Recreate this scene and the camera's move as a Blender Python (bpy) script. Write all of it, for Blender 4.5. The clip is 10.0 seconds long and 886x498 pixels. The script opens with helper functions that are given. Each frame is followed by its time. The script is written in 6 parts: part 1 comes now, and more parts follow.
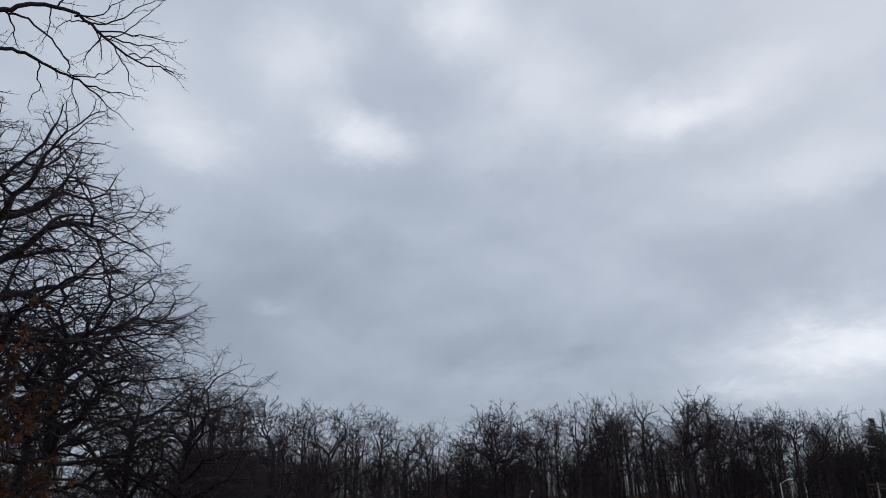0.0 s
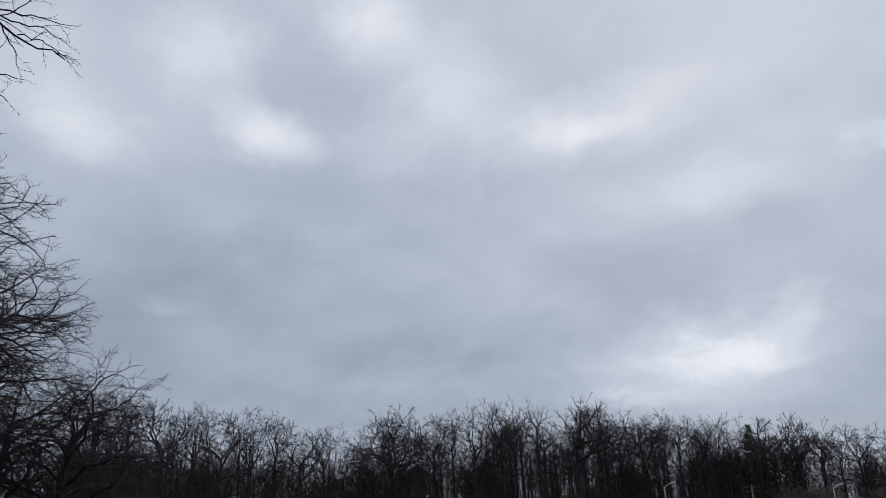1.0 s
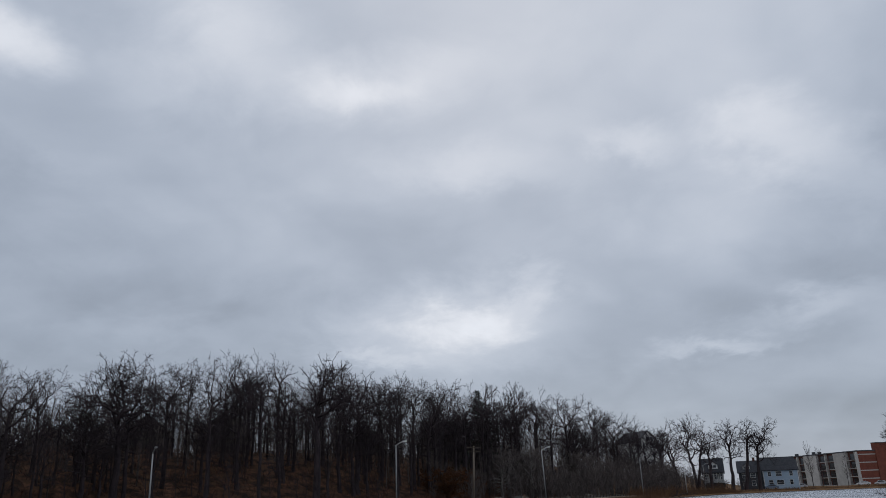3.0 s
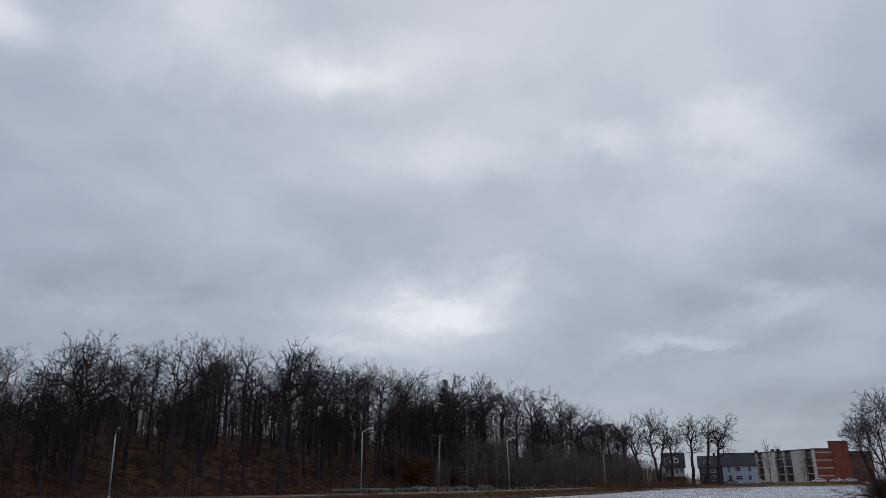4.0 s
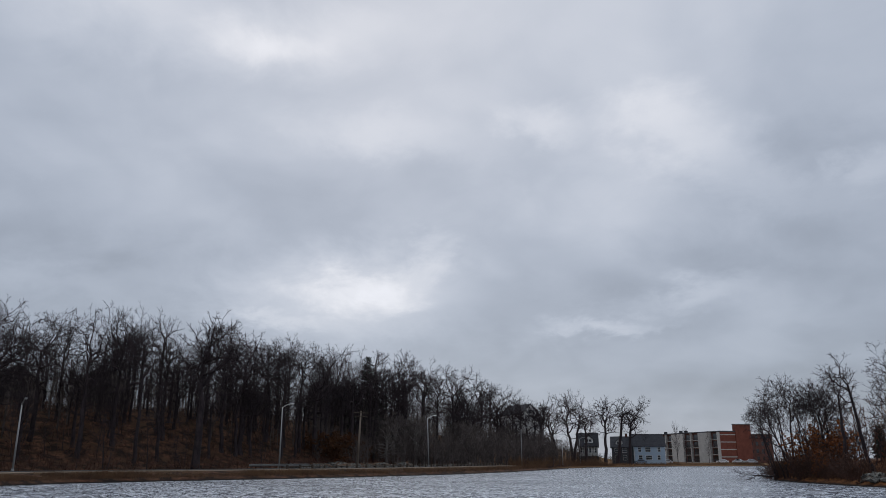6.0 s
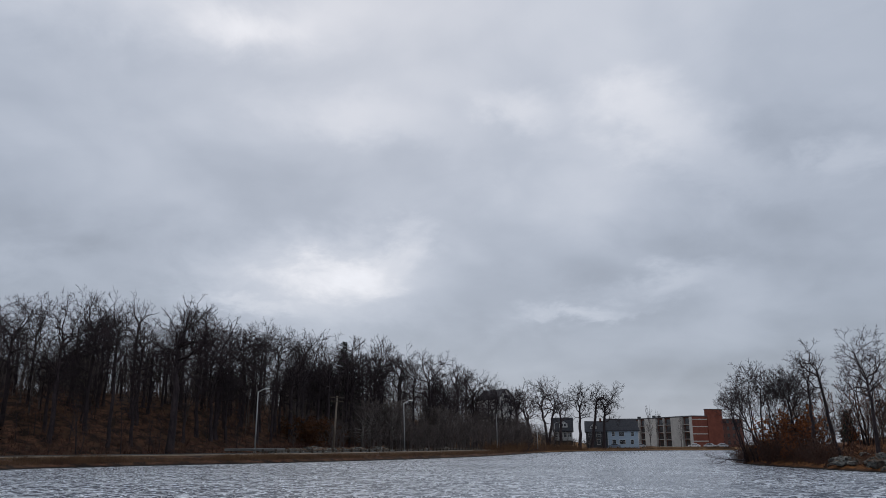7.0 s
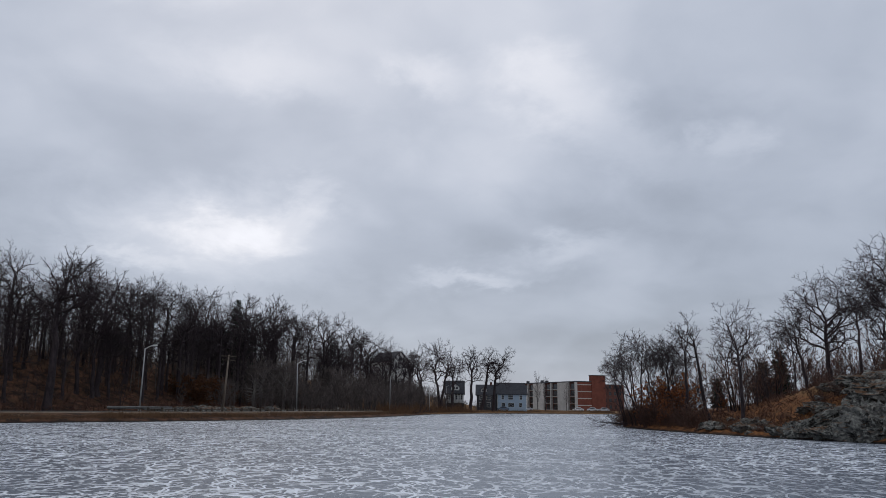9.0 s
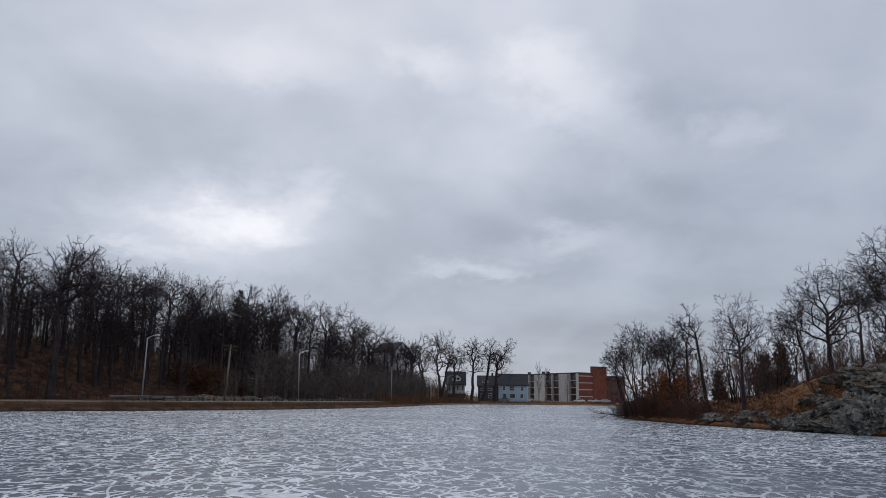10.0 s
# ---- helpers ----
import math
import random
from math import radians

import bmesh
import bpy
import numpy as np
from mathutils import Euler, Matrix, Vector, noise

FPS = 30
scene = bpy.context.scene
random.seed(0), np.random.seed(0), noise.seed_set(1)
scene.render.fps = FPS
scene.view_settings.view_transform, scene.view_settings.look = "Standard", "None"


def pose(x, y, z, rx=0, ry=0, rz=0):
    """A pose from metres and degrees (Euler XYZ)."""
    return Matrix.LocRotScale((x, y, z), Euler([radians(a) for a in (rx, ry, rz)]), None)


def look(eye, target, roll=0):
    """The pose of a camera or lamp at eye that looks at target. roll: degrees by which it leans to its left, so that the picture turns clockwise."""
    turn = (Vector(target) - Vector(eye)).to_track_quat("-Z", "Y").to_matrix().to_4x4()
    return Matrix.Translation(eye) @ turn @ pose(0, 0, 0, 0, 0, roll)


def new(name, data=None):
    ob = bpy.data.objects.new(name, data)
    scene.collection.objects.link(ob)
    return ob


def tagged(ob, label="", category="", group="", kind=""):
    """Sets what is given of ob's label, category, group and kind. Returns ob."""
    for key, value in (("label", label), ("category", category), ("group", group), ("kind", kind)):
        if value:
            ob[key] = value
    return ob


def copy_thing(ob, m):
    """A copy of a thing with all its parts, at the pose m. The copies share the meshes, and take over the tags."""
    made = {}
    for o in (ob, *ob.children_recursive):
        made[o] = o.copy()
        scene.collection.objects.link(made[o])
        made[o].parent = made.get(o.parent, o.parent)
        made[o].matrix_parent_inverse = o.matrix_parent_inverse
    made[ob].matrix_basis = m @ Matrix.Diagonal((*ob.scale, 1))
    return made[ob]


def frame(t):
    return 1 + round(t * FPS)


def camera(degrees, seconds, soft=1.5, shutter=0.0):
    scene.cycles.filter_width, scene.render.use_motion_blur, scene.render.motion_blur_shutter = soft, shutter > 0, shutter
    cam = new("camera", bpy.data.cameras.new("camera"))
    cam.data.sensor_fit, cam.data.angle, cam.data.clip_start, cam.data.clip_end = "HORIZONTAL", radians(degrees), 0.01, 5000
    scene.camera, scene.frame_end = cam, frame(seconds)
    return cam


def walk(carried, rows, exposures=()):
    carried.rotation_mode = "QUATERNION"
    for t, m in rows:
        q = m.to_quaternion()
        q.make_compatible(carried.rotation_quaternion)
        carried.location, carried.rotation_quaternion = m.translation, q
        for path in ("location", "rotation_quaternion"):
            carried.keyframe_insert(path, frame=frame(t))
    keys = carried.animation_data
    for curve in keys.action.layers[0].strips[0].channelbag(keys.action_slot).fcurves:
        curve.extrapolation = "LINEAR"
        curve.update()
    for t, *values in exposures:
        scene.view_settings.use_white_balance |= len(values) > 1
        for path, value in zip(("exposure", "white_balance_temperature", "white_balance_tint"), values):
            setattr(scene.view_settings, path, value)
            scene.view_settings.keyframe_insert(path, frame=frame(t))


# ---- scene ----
EYE = (0.0, 0.0, 2.0)

cam = camera(60.35, 10.0, soft=0.5)
PATH = [
    (0.0, 44.28, 21.86, 1.41),
    (0.5, 43.87, 22.25, 1.40),
    (1.0, 36.88, 21.96, 2.37),
    (1.5, 30.00, 21.70, 3.30),
    (2.0, 23.69, 20.98, 3.36),
    (2.5, 19.98, 19.26, 2.81),
    (4.0, 15.34, 17.24, 0.84),
    (4.5, 13.79, 16.77, 0.52),
    (5.0, 11.68, 16.29, 0.52),
    (5.5, 10.34, 15.94, 0.29),
    (7.0, 7.76, 14.48, 0.24),
    (7.5, 5.88, 13.61, 0.18),
    (8.0, 2.51, 12.55, 0.04),
    (8.5, 0.49, 12.03, -0.45),
    (9.0, -0.10, 11.74, -0.53),
    (9.5, -0.48, 11.36, -0.63),
    (10.0, 0.00, 11.06, -0.80),
]
walk(cam, [(t, pose(*EYE, 90 + pitch, roll, yaw)) for t, yaw, pitch, roll in PATH],
     exposures=[(0.0, 0.02, 6460, 10), (2.5, -0.08, 6500, 10), (5.0, -0.02, 6570, 11), (7.5, 0.03, 6650, 11.5), (8.5, 0.10, 6660, 12), (10.0, 0.13, 6660, 12)])


# ---- sky and sun ----
def node(tree, kind, **values):
    n = tree.nodes.new(kind)
    for key, value in values.items():
        if key in n.inputs:
            n.inputs[key].default_value = value
    return n


def math_node(tree, op, a, b=None, clamp=False):
    n = tree.nodes.new("ShaderNodeMath")
    n.operation, n.use_clamp = op, clamp
    for i, v in enumerate((a, b)):
        if v is None:
            continue
        if isinstance(v, (int, float)):
            n.inputs[i].default_value = v
        else:
            tree.links.new(v, n.inputs[i])
    return n.outputs[0]


def mix_color(tree, fac, a, b, blend="MIX"):
    n = tree.nodes.new("ShaderNodeMix")
    n.data_type, n.blend_type = "RGBA", blend
    for socket, v in ((n.inputs[0], fac), (n.inputs[6], a), (n.inputs[7], b)):
        if isinstance(v, (int, float)):
            socket.default_value = v
        elif isinstance(v, tuple):
            socket.default_value = (*v, 1.0) if len(v) == 3 else v
        else:
            tree.links.new(v, socket)
    return n.outputs[2]


def ramp(tree, value, lo, hi, out_lo=0.0, out_hi=1.0, smooth=True):
    n = tree.nodes.new("ShaderNodeMapRange")
    n.interpolation_type = "SMOOTHSTEP" if smooth else "LINEAR"
    for key, v in (("From Min", lo), ("From Max", hi), ("To Min", out_lo), ("To Max", out_hi)):
        n.inputs[key].default_value = v
    tree.links.new(value, n.inputs["Value"])
    return n.outputs["Result"]


world = bpy.data.worlds.new("overcast_sky")
scene.world = world
world.use_nodes = True
W = world.node_tree
W.nodes.clear()
SUN_AZ, SUN_EL = -14.0, 38.0

coord = W.nodes.new("ShaderNodeTexCoord").outputs["Generated"]
split = W.nodes.new("ShaderNodeSeparateXYZ")
W.links.new(coord, split.inputs[0])
azimuth = math_node(W, "MULTIPLY", math_node(W, "ARCTAN2", split.outputs[0], split.outputs[1]), 57.2958)
elevation = math_node(W, "MULTIPLY", math_node(W, "ARCSINE", split.outputs[2]), 57.2958)

# cloud layer: the direction meets a flat deck overhead
deck_h = math_node(W, "ADD", math_node(W, "MAXIMUM", split.outputs[2], 0.0), 0.38)
deck = W.nodes.new("ShaderNodeCombineXYZ")
W.links.new(math_node(W, "DIVIDE", split.outputs[0], deck_h), deck.inputs[0])
W.links.new(math_node(W, "DIVIDE", split.outputs[1], deck_h), deck.inputs[1])


def cloud_noise(scale, detail, rough, distort, offset):
    mp = W.nodes.new("ShaderNodeMapping")
    mp.inputs["Location"].default_value = offset
    W.links.new(deck.outputs[0], mp.inputs[0])
    n = node(W, "ShaderNodeTexNoise", Scale=scale, Detail=detail, Roughness=rough, Distortion=distort)
    W.links.new(mp.outputs[0], n.inputs["Vector"])
    return n


big = cloud_noise(1.1, 2.5, 0.5, 0.3, (3.1, 1.7, 0.4))
mid = cloud_noise(3.2, 3.0, 0.5, 0.3, (7.3, 2.2, 1.1))
warp = cloud_noise(6.0, 5.0, 0.62, 0.3, (1.3, 5.2, 2.0))

# angles, pushed about by noise so that the thin places have ragged rims
flat = W.nodes.new("ShaderNodeCombineXYZ")
W.links.new(azimuth, flat.inputs[0])
W.links.new(elevation, flat.inputs[1])
push = W.nodes.new("ShaderNodeVectorMath")
push.operation = "MULTIPLY_ADD"
W.links.new(warp.outputs["Color"], push.inputs[0])
push.inputs[1].default_value = (9.0, 4.6, 0.0)
W.links.new(flat.outputs[0], push.inputs[2])
shift = W.nodes.new("ShaderNodeVectorMath")
shift.operation = "SUBTRACT"
W.links.new(push.outputs[0], shift.inputs[0])
shift.inputs[1].default_value = (4.5, 2.3, 0.0)

fine = cloud_noise(17.0, 4.0, 0.6, 0.2, (4.3, 0.2, 1.0))
ragged = W.nodes.new("ShaderNodeVectorMath")
ragged.operation = "MULTIPLY_ADD"
W.links.new(fine.outputs["Color"], ragged.inputs[0])
ragged.inputs[1].default_value = (2.6, 1.4, 0.0)
W.links.new(shift.outputs[0], ragged.inputs[2])
centred = W.nodes.new("ShaderNodeVectorMath")
centred.operation = "SUBTRACT"
W.links.new(ragged.outputs[0], centred.inputs[0])
centred.inputs[1].default_value = (1.3, 0.7, 0.0)
thin = [0.0]


def patch(az, el, width, height, turn, gain):
    """A thin (or thick) place in the cloud, in degrees of azimuth and elevation."""
    mp = W.nodes.new("ShaderNodeMapping")
    mp.vector_type = "TEXTURE"
    mp.inputs["Location"].default_value = (az, el, 0.0)
    mp.inputs["Rotation"].default_value = (0.0, 0.0, radians(turn))
    mp.inputs["Scale"].default_value = (width, height, 1000.0)
    W.links.new(centred.outputs[0], mp.inputs[0])
    length = W.nodes.new("ShaderNodeVectorMath")
    length.operation = "LENGTH"
    W.links.new(mp.outputs[0], length.inputs[0])
    thin[0] = math_node(W, "ADD", thin[0], ramp(W, length.outputs["Value"], 0.0, 1.15, gain, 0.0))


def cloud_breaks():
    patch(-50.0, 30.1, 5.8, 2.9, -8, 0.27)
    patch(-68.0, 33.0, 16.0, 9.0, 0, 0.14)
    patch(-58.0, 27.0, 14.0, 7.0, 0, 0.05)
    patch(-56.0, 35.1, 6.2, 5.1, 0, 0.16)
    patch(-64.0, 29.2, 5.8, 3.0, -10, 0.13)
    patch(-41.3, 38.7, 6.0, 4.3, 0, 0.24)
    patch(-34.8, 31.9, 12.0, 6.4, 0, 0.13)
    patch(-21.9, 30.4, 13.8, 3.6, 6, 0.15)
    patch(-24.3, 29.9, 6.5, 1.7, 2, 0.12)
    patch(-48.0, 24.1, 8.4, 2.6, 0, 0.05)
    patch(-57.1, 17.7, 2.5, 0.9, -15, 0.06)
    patch(-37.3, 12.2, 9.6, 1.9, 0, 0.06)
    patch(-34.8, 34.7, 5.7, 6.0, 0, 0.10)
    patch(8.1, 23.4, 8.3, 3.8, -20, 0.03)
    patch(9.3, 11.7, 5.6, 1.7, 10, 0.10)
    patch(1.0, 9.7, 6.5, 1.5, 10, 0.04)
    patch(-15.6, 12.4, 6.0, 1.8, -6, 0.17)
    patch(-17.0, 12.2, 12.5, 4.6, 8, 0.15)
    patch(-10.6, 14.3, 3.2, 1.6, 10, 0.10)
    patch(-10.0, 16.0, 2.2, 1.2, 0, 0.06)
    patch(-6.0, 11.5, 11.0, 4.0, 0, 0.05)
    patch(-50.0, 13.0, 22.0, 8.5, 0, -0.11)
    patch(-21.9, 10.2, 4.8, 0.9, -5, 0.10)
    patch(2.7, 9.4, 5.6, 0.9, 0, 0.12)
    patch(21.5, 18.9, 3.2, 2.2, 0, 0.12)
    patch(10.6, 22.2, 7.3, 3.8, -25, 0.12)
    patch(-1.5, 24.4, 4.7, 1.9, -10, 0.12)
    patch(-14.3, 23.9, 10.2, 2.2, -5, 0.10)
    patch(15.6, 17.7, 9.8, 2.2, -10, 0.06)
    patch(6.7, 25.2, 5.6, 2.1, 0, 0.08)
    patch(-6.8, 21.4, 11.0, 4.3, 0, -0.05)
    patch(19.0, 20.8, 5.5, 3.8, 0, -0.06)
    patch(4.9, 13.5, 14.9, 3.4, 0, -0.05)
    patch(-18.9, 17.9, 18.8, 4.3, 0, -0.05)
    patch(-59.8, 19.9, 18.1, 9.4, 0, -0.06)
    patch(-34.0, 20.9, 27.3, 6.8, 0, -0.05)
    patch(-34.3, 13.0, 12.2, 4.3, 0, -0.05)


cloud_breaks()
bright = math_node(W, "ADD", thin[0], ramp(W, big.outputs["Fac"], 0.3, 0.7, -0.07, 0.07))
bright = math_node(W, "ADD", bright, ramp(W, mid.outputs["Fac"], 0.3, 0.7, -0.04, 0.04))
bright = math_node(W, "ADD", bright, ramp(W, elevation, 0.0, 50.0, -0.065, 0.20, smooth=False))
bright = math_node(W, "ADD", bright, ramp(W, warp.outputs["Fac"], 0.3, 0.7, -0.012, 0.012))
bright = math_node(W, "ADD", bright, 0.435)
tint = ramp(W, bright, 0.35, 0.80)
cloud = mix_color(W, tint, (0.84, 0.965, 1.17), (0.95, 0.99, 1.07))
cloud = mix_color(W, 1.0, cloud, bright, "MULTIPLY")
sky = W.nodes.new("ShaderNodeTexSky")
sky.sky_type, sky.sun_disc = "NISHITA", False
sky.sun_elevation, sky.sun_rotation = radians(SUN_EL), radians(SUN_AZ)
above = mix_color(W, 1.0, sky.outputs[0], (0.006, 0.006, 0.006), "MULTIPLY")
total = mix_color(W, 1.0, cloud, above, "ADD")
background = W.nodes.new("ShaderNodeBackground")
W.links.new(total, background.inputs["Color"])
background.inputs["Strength"].default_value = 1.0
out = W.nodes.new("ShaderNodeOutputWorld")
W.links.new(background.outputs[0], out.inputs["Surface"])

sun = new("sun", bpy.data.lights.new("sun", "SUN"))
sun.data.energy, sun.data.angle, sun.data.color = 0.5, radians(25), (1.0, 0.97, 0.93)
sun.matrix_world = look((0, 0, 60), (-math.sin(radians(SUN_AZ)) * 60, -math.cos(radians(SUN_AZ)) * 60,
                                    60 - 60 * math.tan(radians(SUN_EL))))


# ---- materials ----
def material(name, dark, light, scale=4.0, rough=0.85, bump=0.3, fine=6.0, vary=0.15, metal=0.0, spec=0.3, stretch=(1, 1, 1)):
    """Two colours mixed by noise at two scales, with fine relief; each object a shade of its own."""
    m = bpy.data.materials.new(name)
    m.use_nodes = True
    t = m.node_tree
    b = t.nodes["Principled BSDF"]
    tc = t.nodes.new("ShaderNodeTexCoord").outputs["Object"]
    mp = t.nodes.new("ShaderNodeMapping")
    mp.inputs["Scale"].default_value = stretch
    t.links.new(tc, mp.inputs[0])
    n1 = node(t, "ShaderNodeTexNoise", Scale=scale, Detail=4.0, Roughness=0.6)
    n2 = node(t, "ShaderNodeTexNoise", Scale=scale * fine, Detail=3.0, Roughness=0.6)
    for n in (n1, n2):
        t.links.new(mp.outputs[0], n.inputs["Vector"])
    f = math_node(t, "ADD", math_node(t, "MULTIPLY", n1.outputs["Fac"], 0.6), math_node(t, "MULTIPLY", n2.outputs["Fac"], 0.4))
    c = mix_color(t, ramp(t, f, 0.35, 0.65), dark, light)
    info = t.nodes.new("ShaderNodeObjectInfo")
    hsv = t.nodes.new("ShaderNodeHueSaturation")
    t.links.new(c, hsv.inputs["Color"])
    t.links.new(ramp(t, info.outputs["Random"], 0, 1, 1 - vary, 1 + vary, smooth=False), hsv.inputs["Value"])
    t.links.new(hsv.outputs[0], b.inputs["Base Color"])
    b.inputs["Roughness"].default_value, b.inputs["Metallic"].default_value = rough, metal
    b.inputs["Specular IOR Level"].default_value = spec
    if bump:
        bp = node(t, "ShaderNodeBump", Strength=bump, Distance=0.03)
        t.links.new(f, bp.inputs["Height"])
        t.links.new(bp.outputs[0], b.inputs["Normal"])
    return m


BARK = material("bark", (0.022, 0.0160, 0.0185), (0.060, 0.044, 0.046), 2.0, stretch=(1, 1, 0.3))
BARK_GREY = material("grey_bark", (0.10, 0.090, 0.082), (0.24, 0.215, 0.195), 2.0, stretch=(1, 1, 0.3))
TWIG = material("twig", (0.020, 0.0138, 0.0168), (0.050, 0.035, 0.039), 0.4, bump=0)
TWIG_GREY = material("grey_twig", (0.058, 0.047, 0.044), (0.135, 0.110, 0.100), 0.4, bump=0)
TWIG_RED = material("red_twig", (0.046, 0.024, 0.018), (0.115, 0.056, 0.039), 0.6, bump=0)
LEAF_RED = material("dry_red_leaf", (0.11, 0.036, 0.013), (0.26, 0.085, 0.026), 1.5, bump=0, vary=0.2)
LEAF_BROWN = material("dry_brown_leaf", (0.040, 0.017, 0.007), (0.13, 0.050, 0.016), 1.5, bump=0, vary=0.2)
NEEDLE = material("needle", (0.008, 0.013, 0.009), (0.022, 0.032, 0.02), 1.5, bump=0)
REED = material("dry_reed", (0.065, 0.034, 0.019), (0.18, 0.10, 0.052), 0.35, bump=0)
REED_TAN = material("tan_grass", (0.11, 0.066, 0.038), (0.28, 0.18, 0.105), 0.35, bump=0)
STEEL = material("galvanised_steel", (0.30, 0.30, 0.30), (0.40, 0.40, 0.395), 3.0, rough=0.5, bump=0.05, metal=0.3)
LAMP_GLASS = material("lamp_lens", (0.5, 0.5, 0.47), (0.6, 0.6, 0.57), 8.0, rough=0.2, bump=0)
WOOD_POLE = material("weathered_pole", (0.14, 0.11, 0.085), (0.26, 0.21, 0.165), 3.0, stretch=(1, 1, 0.15))
TIMBER = material("dark_timber", (0.05, 0.04, 0.032), (0.11, 0.09, 0.07), 4.0)
ASPHALT = material("asphalt", (0.04, 0.04, 0.042), (0.075, 0.074, 0.073), 1.2)
DIRT = material("trodden_dirt", (0.12, 0.088, 0.062), (0.22, 0.168, 0.120), 0.7, bump=0.2)
CONCRETE = material("pale_concrete", (0.42, 0.41, 0.39), (0.56, 0.55, 0.52), 0.6, bump=0.1)
BRICK = material("red_brick", (0.17, 0.055, 0.038), (0.25, 0.082, 0.055), 0.5, bump=0.15)
BRICK_DARK = material("dark_brick", (0.11, 0.05, 0.04), (0.16, 0.07, 0.055), 0.5, bump=0.15)
ROOF = material("slate_roof", (0.028, 0.03, 0.036), (0.055, 0.057, 0.065), 1.5)
BLUE_PAINT = material("blue_clapboard", (0.26, 0.335, 0.41), (0.33, 0.41, 0.485), 1.0, stretch=(0.1, 0.1, 6))
WHITE_PAINT = material("white_paint", (0.62, 0.62, 0.6), (0.76, 0.76, 0.74), 1.0, bump=0.1)
GREY_PAINT = material("grey_clapboard", (0.20, 0.20, 0.21), (0.29, 0.29, 0.30), 1.0, stretch=(0.1, 0.1, 6))
DARK_PAINT = material("dark_clapboard", (0.055, 0.058, 0.066), (0.09, 0.093, 0.10), 1.0, stretch=(0.1, 0.1, 6))
BROWN_PAINT = material("brown_shingle", (0.026, 0.022, 0.020), (0.052, 0.044, 0.040), 2.0)
WINDOW_GLASS = material("window_glass", (0.02, 0.023, 0.027), (0.035, 0.04, 0.045), 0.8, rough=0.08, bump=0, spec=0.6)
TYRE = material("tyre_rubber", (0.015, 0.015, 0.015), (0.03, 0.03, 0.03), 5.0)
CAR_WHITE = material("white_car_paint", (0.66, 0.67, 0.68), (0.74, 0.75, 0.76), 0.5, rough=0.25, bump=0, spec=0.5)
CAR_BLUE = material("blue_grey_car_paint", (0.12, 0.16, 0.22), (0.15, 0.2, 0.27), 0.5, rough=0.25, bump=0, spec=0.5)
CAR_SILVER = material("silver_car_paint", (0.4, 0.41, 0.43), (0.5, 0.51, 0.53), 0.5, rough=0.3, bump=0, metal=0.4, spec=0.5)


